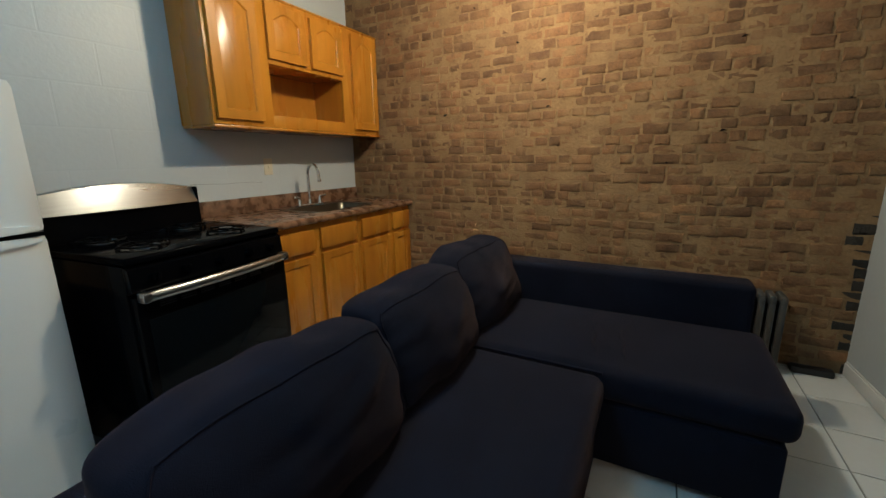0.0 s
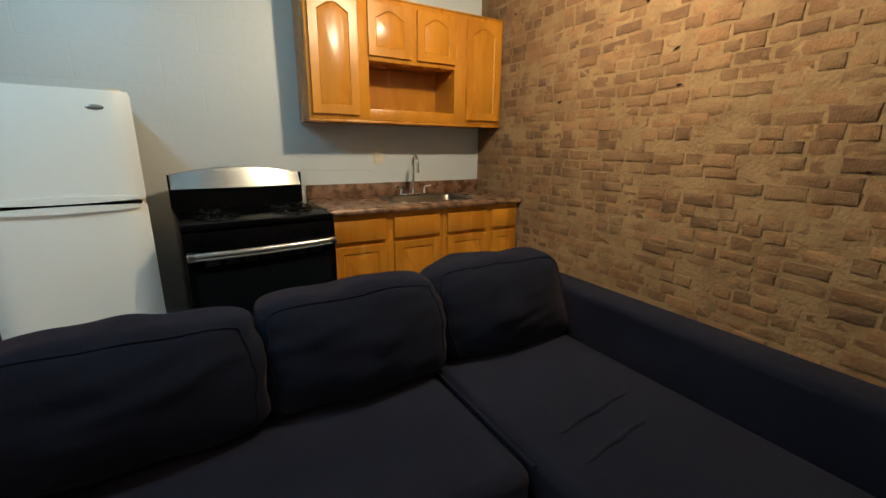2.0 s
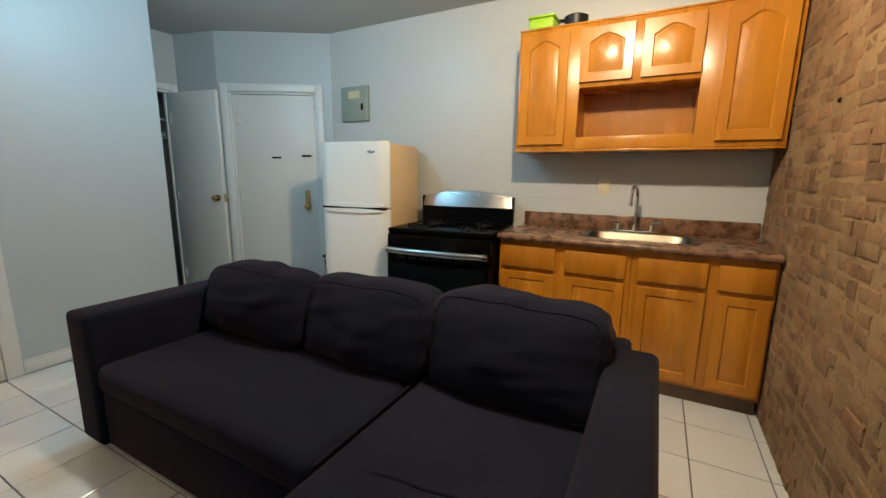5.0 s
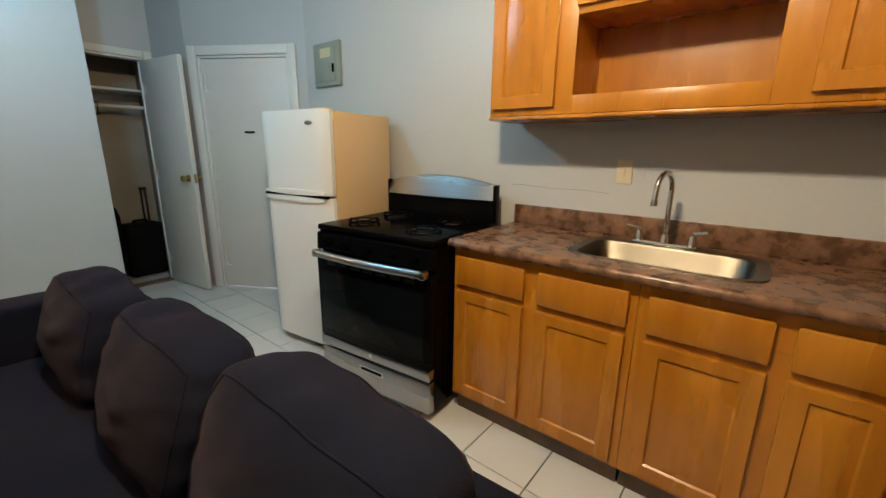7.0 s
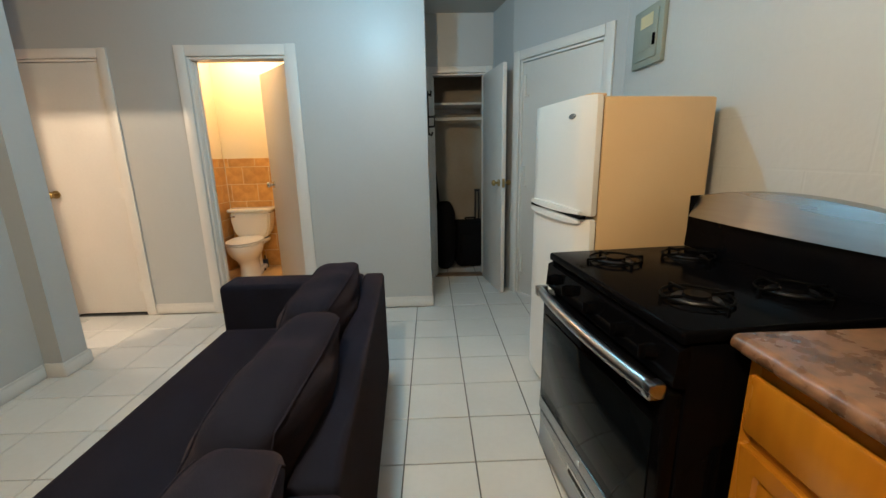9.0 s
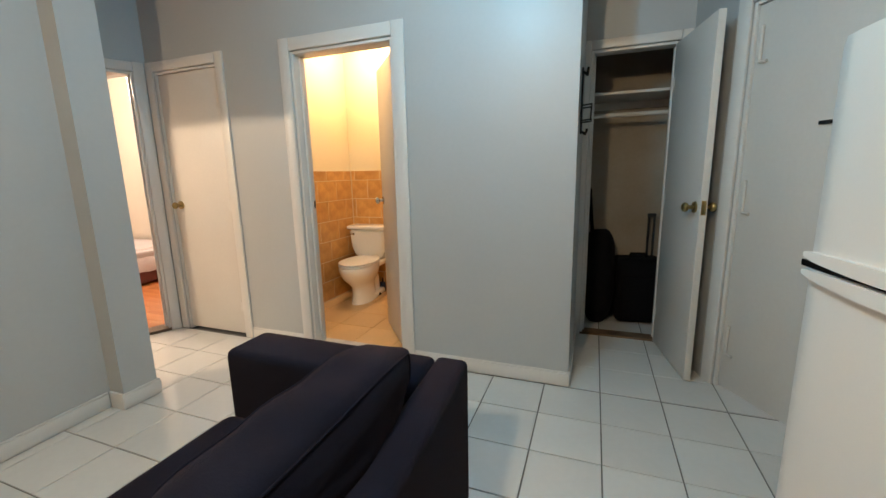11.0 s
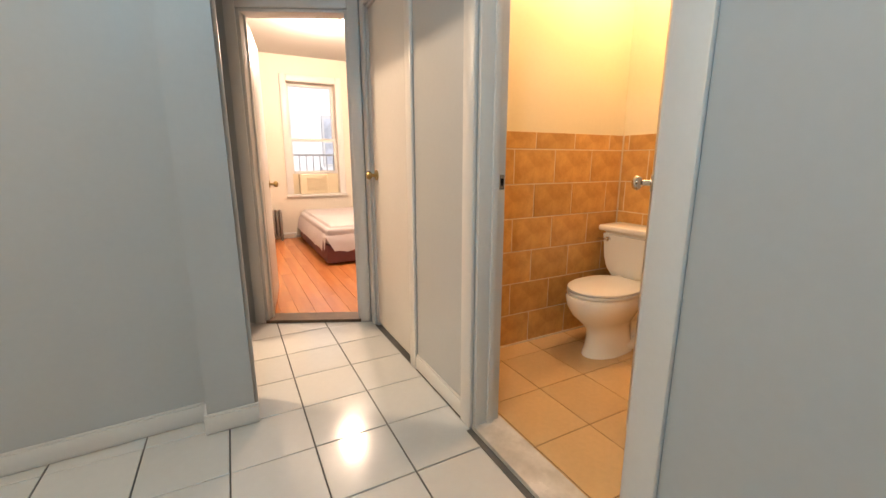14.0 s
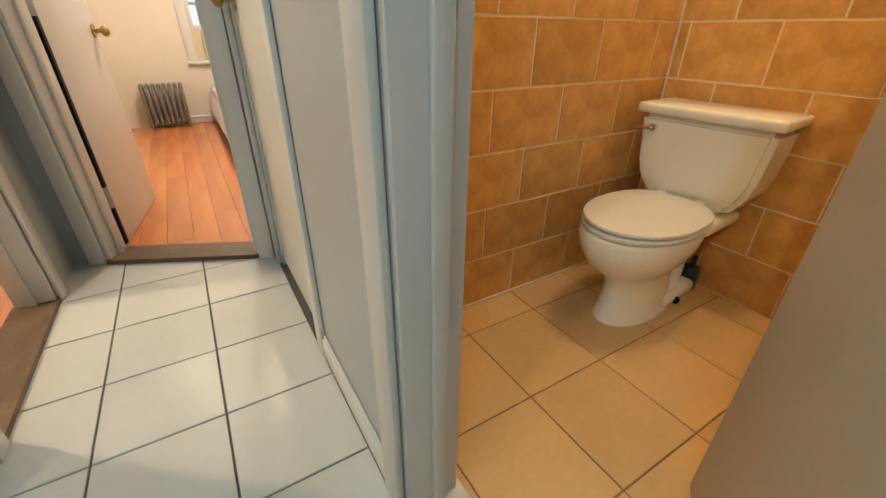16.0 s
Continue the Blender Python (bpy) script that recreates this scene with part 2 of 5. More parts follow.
wall("wall_closet", (-1.25, -1.68), (-1.95, -1.68), WALL, [(0.085, 0.63, 0, 2.07)], thick=0.10, label=GREY)
wall("wall_jog", (-1.95, -1.68), (-2.05, -1.20), WALL, label=GREY)
wall("wall_entry", (-2.05, -1.20), (-2.60, -0.26), WALL, [(0.10, 0.93, 0, 2.06)], label=GREY)
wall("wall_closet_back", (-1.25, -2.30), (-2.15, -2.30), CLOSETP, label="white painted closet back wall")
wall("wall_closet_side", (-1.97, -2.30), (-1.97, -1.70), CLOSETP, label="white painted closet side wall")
# bathroom
wall("wall_bath_east", (1.10, -0.94), (1.10, -2.50), CREAM, label="cream painted bathroom wall")
wall("wall_bath_south", (1.10, -2.34), (-0.60, -2.34), CREAM, label="cream painted bathroom wall")
wall("wall_bath_west", (-0.48, -2.34), (-0.48, -0.94), CREAM, label="cream painted bathroom wall")
# bedroom
wall("wall_bed_east", (5.60, 0.30), (5.60, -2.48), BEDWALL, [(1.13, 1.82, 0.625, 2.26)], thick=0.25, label="warm white painted bedroom wall")
wall("wall_bed_south", (5.60, -2.36), (1.90, -2.36), BEDWALL, label="warm white painted bedroom wall")
wall("wall_bed_north", (2.36, 0.16), (5.72, 0.16), BEDWALL, label="warm white painted bedroom wall")
wall("wall_bed_west", (2.02, -2.36), (2.02, -0.88), BEDWALL, label="warm white painted bedroom wall")
# spare room
wall("wall_spare_north", (1.20, 2.90), (5.85, 2.90), CREAM, label="cream painted wall")
wall("wall_spare_east", (5.60, 2.90), (5.60, 0.28), CREAM, [(0.92, 1.61, 0.625, 2.26)], thick=0.25, label="cream painted wall")


def slab(name, x0, x1, y0, y1, z0, z1, mat, label, category):
    return tagged(part(name, B(x0, x1, y0, y1, z0, z1), mat, None, smooth=False), label, category, kind="structure")


slab("ceiling", -2.9, 5.9, -3.6, 3.6, CEILING, CEILING + 0.1, CEIL, "white painted ceiling", "ceiling")
floor = slab("floor", -2.9, 5.9, -3.6, 3.6, -0.12, -0.006, GROUT, "white ceramic tile floor with dark grout", "floor")

# ---- doors, casings, baseboards ----
def casing(name, p, q, s0, s1, top, width=0.075, proud=0.018, thick=0.12, label="white painted wooden door frame"):
    """A door frame round an opening: flat boards on the face, and the jamb lining through the wall."""
    root = new(name)
    root.matrix_basis = along(p, q)
    tagged(root, label, "door frame", kind="structure")
    for a, b, name2 in ((s0 - width, s0, "casing_board"), (s1, s1 + width, "casing_board")):
        part(name2, B(a, b, -proud, -0.001, 0.001, top + width, 0.005), TRIM, root)
    part("head_casing", B(s0 + 0.001, s1 - 0.001, -proud, -0.001, top, top + width - 0.002, 0.005), TRIM, root)
    for a, b in ((s0 + 0.001, s0 + 0.019), (s1 - 0.019, s1 - 0.001)):
        part("jamb", B(a, b, 0.0, thick, 0.001, top - 0.002, 0.002), TRIM, root)
    part("head_jamb", B(s0 + 0.02, s1 - 0.02, 0.0, thick, top - 0.02, top - 0.002, 0.002), TRIM, root)
    part("door_stop", B(s0 + 0.02, s0 + 0.032, 0.055, 0.085, 0.001, top - 0.022, 0.002), TRIM, root)
    part("door_stop", B(s1 - 0.032, s1 - 0.02, 0.055, 0.085, 0.001, top - 0.022, 0.002), TRIM, root)
    return root


def baseboard(p, q, s0, s1, height=0.095, proud=0.014):
    bm = B(s0, s1, -proud, -0.001, 0.009, height - 0.012, 0.002)
    box(bm, s0, s1, -0.006, -0.001, 0.0005, 0.010)
    box(bm, s0, s1, -proud * 0.6, -0.001, height - 0.012, height, 0.003)
    ob = tagged(part("baseboard", bm, TRIM), "white painted wooden baseboard", "baseboard", kind="structure")
    ob.matrix_basis = along(p, q)
    return ob


BRASS = material("old_brass", (0.45, 0.33, 0.14), 0.3, 1.0, vary=0.15, scale=20, fine=90, bump=0.02)
CHROME = material("chrome", (0.72, 0.72, 0.72), 0.12, 1.0, vary=0.05, scale=8, fine=60, bump=0.0)
DARKMETAL = material("black_iron", (0.004, 0.004, 0.0045), 0.5, vary=0.2, scale=14, fine=90, bump=0.05, spec=0.15)


def knob(bm, at, side):
    """A round door knob on a rose; side: +1 or -1 along local y."""
    x, y, z = at
    rod(bm, (x, y, z), (x, y + side * 0.008, z), 0.032, 20)
    rod(bm, (x, y + side * 0.008, z), (x, y + side * 0.04, z), 0.011, 12)
    ball(bm, (x, y + side * 0.052, z), (0.027, 0.02, 0.027), 18)
    return bm


def door(name, hinge, direction, width, height, label, knob_mat=BRASS, thick=0.038, gap=0.012, hinges=(0.25, 1.05, 1.8), hinge_side=-1, knob_z=1.0):
    """A flat painted leaf that runs from the hinge in a direction (degrees); its y = 0 face is the hinge line."""
    root = new(name)
    root.matrix_basis = pose(hinge[0], hinge[1], 0, 0, 0, direction)
    tagged(root, label, "door", kind="structure")
    part("door_leaf", B(0.0, width, -thick / 2, thick / 2, gap, height, 0.003), DOORP, root)
    if knob_mat:
        for side in (1, -1):
            part("door_knob", knob(bmesh.new(), (width - 0.065, side * thick / 2, knob_z), side), knob_mat, root)
        part("latch_plate", B(width, width + 0.002, -0.012, 0.012, knob_z - 0.04, knob_z + 0.04, 0.0005), knob_mat, root)
    for z in hinges:
        bm = bmesh.new()
        rod(bm, (-0.004, hinge_side * thick / 2, z - 0.045), (-0.004, hinge_side * thick / 2, z + 0.045), 0.006, 10)
        part("hinge", box(bm, 0.0, 0.028, hinge_side * (thick / 2 + 0.001) - 0.001, hinge_side * (thick / 2 + 0.001) + 0.001, z - 0.04, z + 0.04), TRIM, root)
    return root


S_P, S_Q = (1.88, Y_SOUTH), (-1.295, Y_SOUTH)
N_P, N_Q = (1.12, Y_HALL), (2.30, Y_HALL)
H_P, H_Q = (2.27, 0.01), (1.88, -0.82)
C_P, C_Q = (-1.25, -1.68), (-1.95, -1.68)
E_P, E_Q = (-2.05, -1.20), (-2.60, -0.26)
casing("door_frame_1", S_P, S_Q, 0.08, 0.72, 2.06, width=0.07)
casing("door_frame_2", S_P, S_Q, 1.368, 2.115, 2.06, width=0.08)
casing("door_frame_3", N_P, N_Q, 0.08, 0.82, 2.06, width=0.065)
casing("door_frame_4", H_P, H_Q, 0.15, 0.83, 2.06, width=0.07)
casing("door_frame_5", C_P, C_Q, 0.085, 0.63, 2.07, width=0.06, thick=0.10)
casing("door_frame_6", E_P, E_Q, 0.10, 0.93, 2.06, width=0.075)
door("door_1", (1.182, -0.848), 0, 0.598, 2.035, "closed plain white painted door in the hall", gap=0.022, hinge_side=1, knob_z=1.05)
door("door_2", (-0.205, -0.945), -50.5, 0.64, 2.035, "half-open white painted bathroom door with chrome knob", CHROME, knob_z=1.055)
bed_door = door("door_3", (2.385, -0.182), -8.5, 0.66, 2.035, "wide open white painted bedroom door", hinge_side=1, knob_z=0.95)
# added dark strips stand in for the shaded gap at the hinge edge
for z0, z1 in ((0.02, 0.20), (0.31, 1.0)):
    part("gap_shade", B(-0.026, -0.002, -0.0185, 0.0185, z0, z1), DARKMETAL, bed_door, "dark strip put in for the shade of the hinge gap")
door("door_4", (-1.865, -1.665), 99.5, 0.585, 2.045, "open plain white painted closet door", knob_z=1.04)
entry = door("door_5", (-2.05 - 0.505 * 0.122, -1.20 + 0.863 * 0.122), 120.3, 0.785, 2.035, "closed white painted entry door with locks", None, hinge_side=1)
entry.matrix_basis = along(E_P, E_Q) @ pose(0.122, 0.030, 0)
bm = bmesh.new()
box(bm, 0.665, 0.715, -0.026, -0.019, 0.92, 1.12, 0.004)
part("lock_plate", bm, BRASS, entry, "brass lock plate")
part("entry_knob", knob(bmesh.new(), (0.69, -0.026, 0.96), -1), BRASS, entry)
bm = bmesh.new()
rod(bm, (0.69, -0.026, 1.07), (0.69, -0.04, 1.07), 0.016)
part("deadbolt", bm, BRASS, entry)
for x, z in ((0.40, 1.44), (0.70, 1.46)):
    part("door_guard", B(x - 0.045, x + 0.045, -0.031, -0.019, z - 0.008, z + 0.008, 0.003), DARKMETAL, entry)
for z in (0.30, 1.10, 1.85):
    bm = bmesh.new()
    tube(bm, [(0.035, -0.02, z + 0.08), (0.035, -0.028, z + 0.08), (0.035, -0.028, z - 0.08), (0.075, -0.028, z - 0.085)], 0.008)
    part("strap_hinge", bm, DOORP, entry, "white painted strap hinge")
# strike plates on the jambs
bm = B(1.3875, 1.3892, 0.092, 0.114, 1.028, 1.084)
box(bm, 1.3875, 1.3910, 0.085, 0.092, 1.036, 1.076)
strike = tagged(part("strike_plate", bm, STEEL), "worn steel strike plate on the bathroom jamb", "strike plate", kind="structure")
strike.matrix_basis = along(S_P, S_Q)
part("latch_hole", B(1.3891, 1.3902, 0.097, 0.109, 1.042, 1.070), DARKMETAL, strike, "dark latch hole")
bm = bmesh.new()
rod(bm, (0.80, 0.06, 1.0), (0.796, 0.06, 1.0), 0.014)
strike = tagged(part("strike_hole", bm, DARKMETAL), "dark latch hole in the white jamb", "strike plate", kind="structure")
strike.matrix_basis = along(N_P, N_Q)

baseboard((0.965, Y_NORTH), (X_EAST, 0.13), 0.02, Y_NORTH - 0.205)
baseboard((1.00, 0.19), (1.00, 0.01), -0.012, 0.194)
baseboard(S_P, S_Q, 0.792, 1.286)
baseboard(S_P, S_Q, 2.197, 3.185)
# side of the thicker wall end that faces the room
slab("wall_stub_side", 1.0, 1.12, 0.1895, 0.1925, 0.0, CEILING, WALL, GREY, "wall")
tagged(part("baseboard", B(0.99, 1.105, 0.1925, 0.206, 0.001, 0.095, 0.003), TRIM), "white painted wooden baseboard", "baseboard", kind="structure")
tagged(part("baseboard", B(-1.309, -1.296, -1.66, -0.83, 0.001, 0.09, 0.003), TRIM), "white painted wooden baseboard", "baseboard", kind="structure")
slab("wall_alcove_face", -1.2975, -1.2945, -1.68, -0.8205, 0.0, CEILING, WALL, GREY, "wall")

# thresholds
MARBLE = material("white_marble", (0.70, 0.68, 0.64), 0.25, vary=0.10, scale=9, fine=60, bump=0.02, tone=(0.50, 0.48, 0.44))
SILLWOOD = material("worn_sill_wood", (0.16, 0.10, 0.06), 0.5, vary=0.25, scale=8, fine=60, bump=0.08, tone=(0.09, 0.055, 0.03))
slab("threshold_bath", -0.232, 0.509, -0.955, -0.812, 0.0, 0.022, MARBLE, "grey-white marble threshold", "threshold")
slab("threshold_joint", -0.230, 0.507, -0.811, -0.786, 0.0, 0.004, GROUT, "dark grout strip beside the marble threshold", "grout")
t1 = slab("threshold_bed", 0.152, 0.828, -0.012, 0.132, 0.0, 0.022, SILLWOOD, "worn brown wooden threshold", "threshold")
t1.matrix_basis = along(H_P, H_Q)
t2 = slab("threshold_spare", 0.082, 0.818, -0.008, 0.132, 0.0, 0.02, SILLWOOD, "worn brown wooden threshold", "threshold")
t2.matrix_basis = along(N_P, N_Q)
slab("threshold_closet", -1.878, -1.322, -1.78, -1.675, 0.0, 0.015, SILLWOOD, "worn brown wooden closet threshold", "threshold")


# ---- lamps ----
def glow(name, color, strength):
    m = bpy.data.materials.new(name)
    m.use_nodes = True
    b = m.node_tree.nodes["Principled BSDF"]
    b.inputs["Base Color"].default_value = (*color, 1)
    b.inputs["Emission Color"].default_value = (*color, 1)
    b.inputs["Emission Strength"].default_value = strength
    return m


def ceiling_lamp(at, color, strength, label, wide=0.115):
    root = thing("ceiling_lamp", (at[0], at[1], CEILING), label, "ceiling lamp")
    bm = bmesh.new()
    rod(bm, (0, 0, -0.001), (0, 0, -0.025), wide + 0.012, 32)
    part("lamp_base", bm, TRIM, root)
    rings = []
    for k in range(7):
        a = k / 6 * math.pi / 2 * 0.96
        rings.append([(wide * math.cos(a) * math.cos(u), wide * math.cos(a) * math.sin(u), -0.0255 - 0.075 * math.sin(a)) for u in np.linspace(0, 2 * math.pi, 28, endpoint=False)])
    part("glass_shade", loft(bmesh.new(), rings), glow("lamp_glass_" + str(int(at[1] * 100)), color, strength), root, "glowing frosted glass shade")
    return root


ceiling_lamp(ENTRY_LAMP, (0.86, 0.95, 1), 6, "lit flush ceiling lamp with frosted glass near the entry", 0.17)
ceiling_lamp(LIVING_LAMP, (1, 0.86, 0.68), 6, "flush ceiling lamp with frosted glass over the sofa", 0.17)
ceiling_lamp(BED_LAMP, (1, 0.88, 0.70), 9, "lit flush ceiling lamp with frosted glass in the bedroom")
ceiling_lamp(BATH_LAMP, (1, 0.74, 0.40), 6, "lit flush ceiling lamp with frosted glass in the bathroom")
ceiling_lamp(ROOM_LAMP, (1, 0.86, 0.66), 6, "lit flush ceiling lamp with frosted glass in the spare room")


# ---- refrigerator ----
# warm lamplight on the fridge sides is put into this almond colour
ALMOND_LIT = material("warm_lit_almond", (0.61, 0.440, 0.250), 0.4, vary=0.03, scale=4, fine=260, bump=0.12)
GASKET = material("grey_gasket", (0.16, 0.16, 0.16), 0.7, vary=0.1, bump=0.05)


def refrigerator():
    r = thing("refrigerator", (-2.245, 0.512, 0), "white two-door top-freezer refrigerator with almond sides tinted by lamplight, slightly turned", "refrigerator", rz=7.5)
    w, f, bk, h = 0.302, 0.338, -0.25, 1.53
    part("body", B(bk, 0.262, -w + 0.004, w - 0.004, 0.06, h - 0.006, 0.012), ALMOND_LIT, r, "almond textured steel body with warm lamplight put into its colour")
    part("plinth", B(bk + 0.03, 0.27, -w + 0.02, w - 0.02, 0.012, 0.058, 0.004), BLACK, r)
    for z in (0.024, 0.036, 0.048):
        part("grille_slat", B(0.27, 0.276, -w + 0.03, w - 0.03, z - 0.003, z + 0.003), GASKET, r)
    for z0, z1, name in ((0.06, 1.020, "door"), (1.036, h, "freezer_door")):
        bm, n = bmesh.new(), 14
        rings = []
        for z, k in ((z0, 0.985), (z0 + 0.012, 1), (z1 - 0.02, 1), (z1, 0.975)):
            ring = [(0.272, -w * k, z), (0.272, w * k, z)]
            for i in range(n + 1):
                u = 1 - 2 * i / n
                ring.append((0.300 + (f - 0.300) * (1 - abs(u) ** 6) ** 0.5 * k - 0.004 * u * u, w * u * k, z))
            rings.append(ring)
        part(name, loft(bm, rings), WHITE, r, "white enamelled steel door")
        part("gasket", B(0.262, 0.272, -w + 0.012, w - 0.012, z0 + 0.01, z1 - 0.01), GASKET, r)
    for z, s in ((1.008, -1), (1.050, 1)):
        bm = bmesh.new()
        rings = []
        for i in range(13):
            u = i / 12
            y = -w + 0.03 + u * (2 * w - 0.06)
            hh = 0.006 + 0.010 * math.sin(math.pi * u) ** 0.6
            rings.append([(f - 0.012, y, z - hh), (f + 0.016 * math.sin(math.pi * u) ** 0.5, y, z - hh), (f + 0.016 * math.sin(math.pi * u) ** 0.5, y, z + hh), (f - 0.012, y, z + hh)])
        part("handle", loft(bm, rings), WHITE, r, "white moulded grip")
    part("handle_gap", B(f - 0.03, f - 0.004, -w + 0.02, w - 0.02, 1.0205, 1.0355), BLACK, r)
    bm = ball(bmesh.new(), (f - 0.001, 0.17, h - 0.075), (0.004, 0.033, 0.012))
    part("badge", bm, STEEL, r, "small oval metal badge")
    part("top_hinge", B(0.24, 0.31, w - 0.09, w - 0.03, h - 0.004, h + 0.008, 0.004), ALMOND_LIT, r)
    bm = bmesh.new()
    for k in range(9):
        rod(bm, (bk - 0.02, -0.26, 0.25 + k * 0.14), (bk - 0.02, 0.265, 0.25 + k * 0.14), 0.006, 8)
        rod(bm, (bk - 0.02, 0.265, 0.25 + k * 0.14), (bk + 0.005, 0.265, 0.25 + k * 0.14), 0.006, 8)
    for y in (-0.2, 0.0, 0.2, 0.262):
        rod(bm, (bk - 0.013, y, 0.2), (bk - 0.013, y, 1.42), 0.004, 6)
    part("condenser_coil", bm, DARKMETAL, r, "black wire condenser coil")
    for x in (0.2, -0.2):
        for y in (-0.24, 0.24):
            bm = bmesh.new()
            rod(bm, (x, y, 0), (x, y, 0.015), 0.02)
            part("foot", bm, BLACK, r)


refrigerator()


# ---- stove ----
GLASS_BLACK = material("black_oven_glass", (0.003, 0.004, 0.005), 0.07, vary=0.1, scale=3, fine=40, bump=0.0, spec=0.07)

COOKTOP = material("black_cooktop_enamel", (0.002, 0.002, 0.0025), 0.16, vary=0.1, scale=6, fine=60, bump=0.010, spec=0.012)
GRATE = material("black_cast_iron", (0.002, 0.002, 0.002), 0.45, vary=0.1, scale=4, fine=60, bump=0.02, spec=0.03)
BURNERMETAL = material("dull_aluminium", (0.07, 0.07, 0.075), 0.4, 1.0, vary=0.2, scale=12, fine=80, bump=0.04)


def stove():
    r = thing("stove", (-2.143, 1.325, 0), "black and stainless steel freestanding gas stove, slightly turned", "stove", rz=5.8)
    w, f, bk = 0.378, 0.30, -0.33
    part("body", B(bk, f, -w, w, 0.05, 0.885, 0.006), BLACK, r)
    part("cooktop", B(bk, f + 0.025, -w - 0.003, w + 0.003, 0.886, 0.918, 0.01, 3), COOKTOP, r, "black enamelled cooktop")
    bm = bmesh.new()
    loft(bm, [[(f, y, 0.775), (f + 0.035, y, 0.785), (f + 0.028, y, 0.872), (f, y, 0.885)] for y in (-w, w)])
    part("control_panel", bm, BLACK, r)
    for y in (-0.29, -0.16, 0.0, 0.16, 0.29):
        bm = bmesh.new()
        rod(bm, (f + 0.031, y, 0.83), (f + 0.058, y, 0.833), 0.022, 20, 0.018)
        box(bm, f + 0.05, f + 0.066, y - 0.004, y + 0.004, 0.815, 0.851, 0.002)
        part("burner_knob", bm, BLACK, r)
    d = part("oven_door", B(f, f + 0.045, -w + 0.003, w - 0.003, 0.285, 0.765, 0.008), BLACK, r)
    part("oven_window", B(f + 0.0445, f + 0.049, -w + 0.035, w - 0.035, 0.335, 0.67, 0.002), GLASS_BLACK, d, "dark reflective oven glass")
    bm = bmesh.new()
    for y in np.linspace(-0.26, 0.26, 7):
        for z in (0.712, 0.722, 0.732):
            box(bm, f + 0.0445, f + 0.047, y - 0.033, y + 0.033, z - 0.0025, z + 0.0025)
    part("vent_slots", bm, BURNERMETAL, d, "row of dull metal vent slots")
    bm, rings = bmesh.new(), []
    for i in range(17):
        u = i / 8 - 1
        y, x = u * (w - 0.012), f + 0.064 + 0.022 * (1 - u * u)
        rings.append([(x + 0.017 * math.cos(a), y, 0.768 + 0.021 * math.sin(a)) for a in np.linspace(0, 2 * math.pi, 14, endpoint=False)])
    loft(bm, rings)
    part("oven_handle", bm, STEEL, d, "long bowed stainless handle")
    for y in (-w + 0.025, w - 0.025):
        part("handle_mount", B(f + 0.04, f + 0.085, y - 0.016, y + 0.016, 0.748, 0.788, 0.006), STEEL, d)
    part("door_trim", B(f + 0.001, f + 0.046, -w + 0.003, w - 0.003, 0.228, 0.283, 0.004), STEEL, r, "stainless strip under the oven door")
    bm = bmesh.new()
    rod(bm, (f + 0.046, 0, 0.256), (f + 0.0475, 0, 0.256), 0.011, 20)
    part("badge", bm, CHROME, r, "small round metal badge")
    dr = part("drawer", B(f - 0.002, f + 0.042, -w + 0.003, w - 0.003, 0.045, 0.214, 0.006), STEEL, r, "stainless storage drawer front")
    part("drawer_pull", B(f + 0.0415, f + 0.045, -0.085, 0.085, 0.15, 0.182, 0.004), CHROME, dr)
    part("pull_recess", B(f + 0.0445, f + 0.0465, -0.072, 0.072, 0.156, 0.172), BLACK, dr)
    # backguard with an arched steel top
    bm, rings = bmesh.new(), []
    for i in range(21):
        u = i / 10 - 1
        zt = 1.040
        rings.append([(bk, u * w, 0.919), (bk + 0.070, u * w, 0.919), (bk + 0.062, u * w, zt), (bk, u * w, zt)])
    g = part("backguard", loft(bm, rings), BLACK, r)
    bm, rings = bmesh.new(), []
    for i in range(25):
        u = i / 12 - 1
        zt = 1.166 - 0.042 * u * u
        bow = 0.020 * (1 - u * u)
        rings.append([(bk + 0.004, u * (w - 0.004), 1.041), (bk + 0.068 + bow, u * (w - 0.004), 1.041), (bk + 0.031 + bow, u * (w - 0.004), zt - 0.004), (bk + 0.024, u * (w - 0.004), zt), (bk + 0.004, u * (w - 0.004), zt)])
    part("steel_panel", loft(bm, rings), STEEL, g, "arched brushed stainless panel")
    for s in (-1, 1):
        part("end_cap", B(bk - 0.003, bk + 0.064, s * w - 0.006, s * w + 0.006, 0.92, 1.125, 0.005), BLACK, g)
    # burners and grates
    for bx in (-0.14, 0.15):
        for by in (-0.2, 0.2):
            bm = bmesh.new()
            rod(bm, (bx, by, 0.918), (bx, by, 0.926), 0.062, 28, 0.055)
            b = part("burner", bm, BURNERMETAL, r, "dull aluminium burner ring")
            bm = bmesh.new()
            rod(bm, (bx, by, 0.926), (bx, by, 0.936), 0.036, 24, 0.032)
            part("burner_cap", bm, BLACK, b)
    for bx in (-0.14, 0.15):
        for by in (-0.2, 0.2):
            bm, z = bmesh.new(), 0.933
            ring = [(bx + 0.086 * math.cos(a), by + 0.086 * math.sin(a), z - 0.004) for a in np.linspace(0, 2 * math.pi, 33)]
            tube(bm, ring, 0.004, 8)
            for dx, dy in ((1, 0), (-1, 0), (0, 1), (0, -1)):
                x2, y2, x3, y3 = bx + dx * 0.104, by + dy * 0.104, bx + dx * 0.045, by + dy * 0.045
                box(bm, min(x2, x3) - 0.004, max(x2, x3) + 0.004, min(y2, y3) - 0.004, max(y2, y3) + 0.004, z - 0.006, z + 0.002, 0.002)
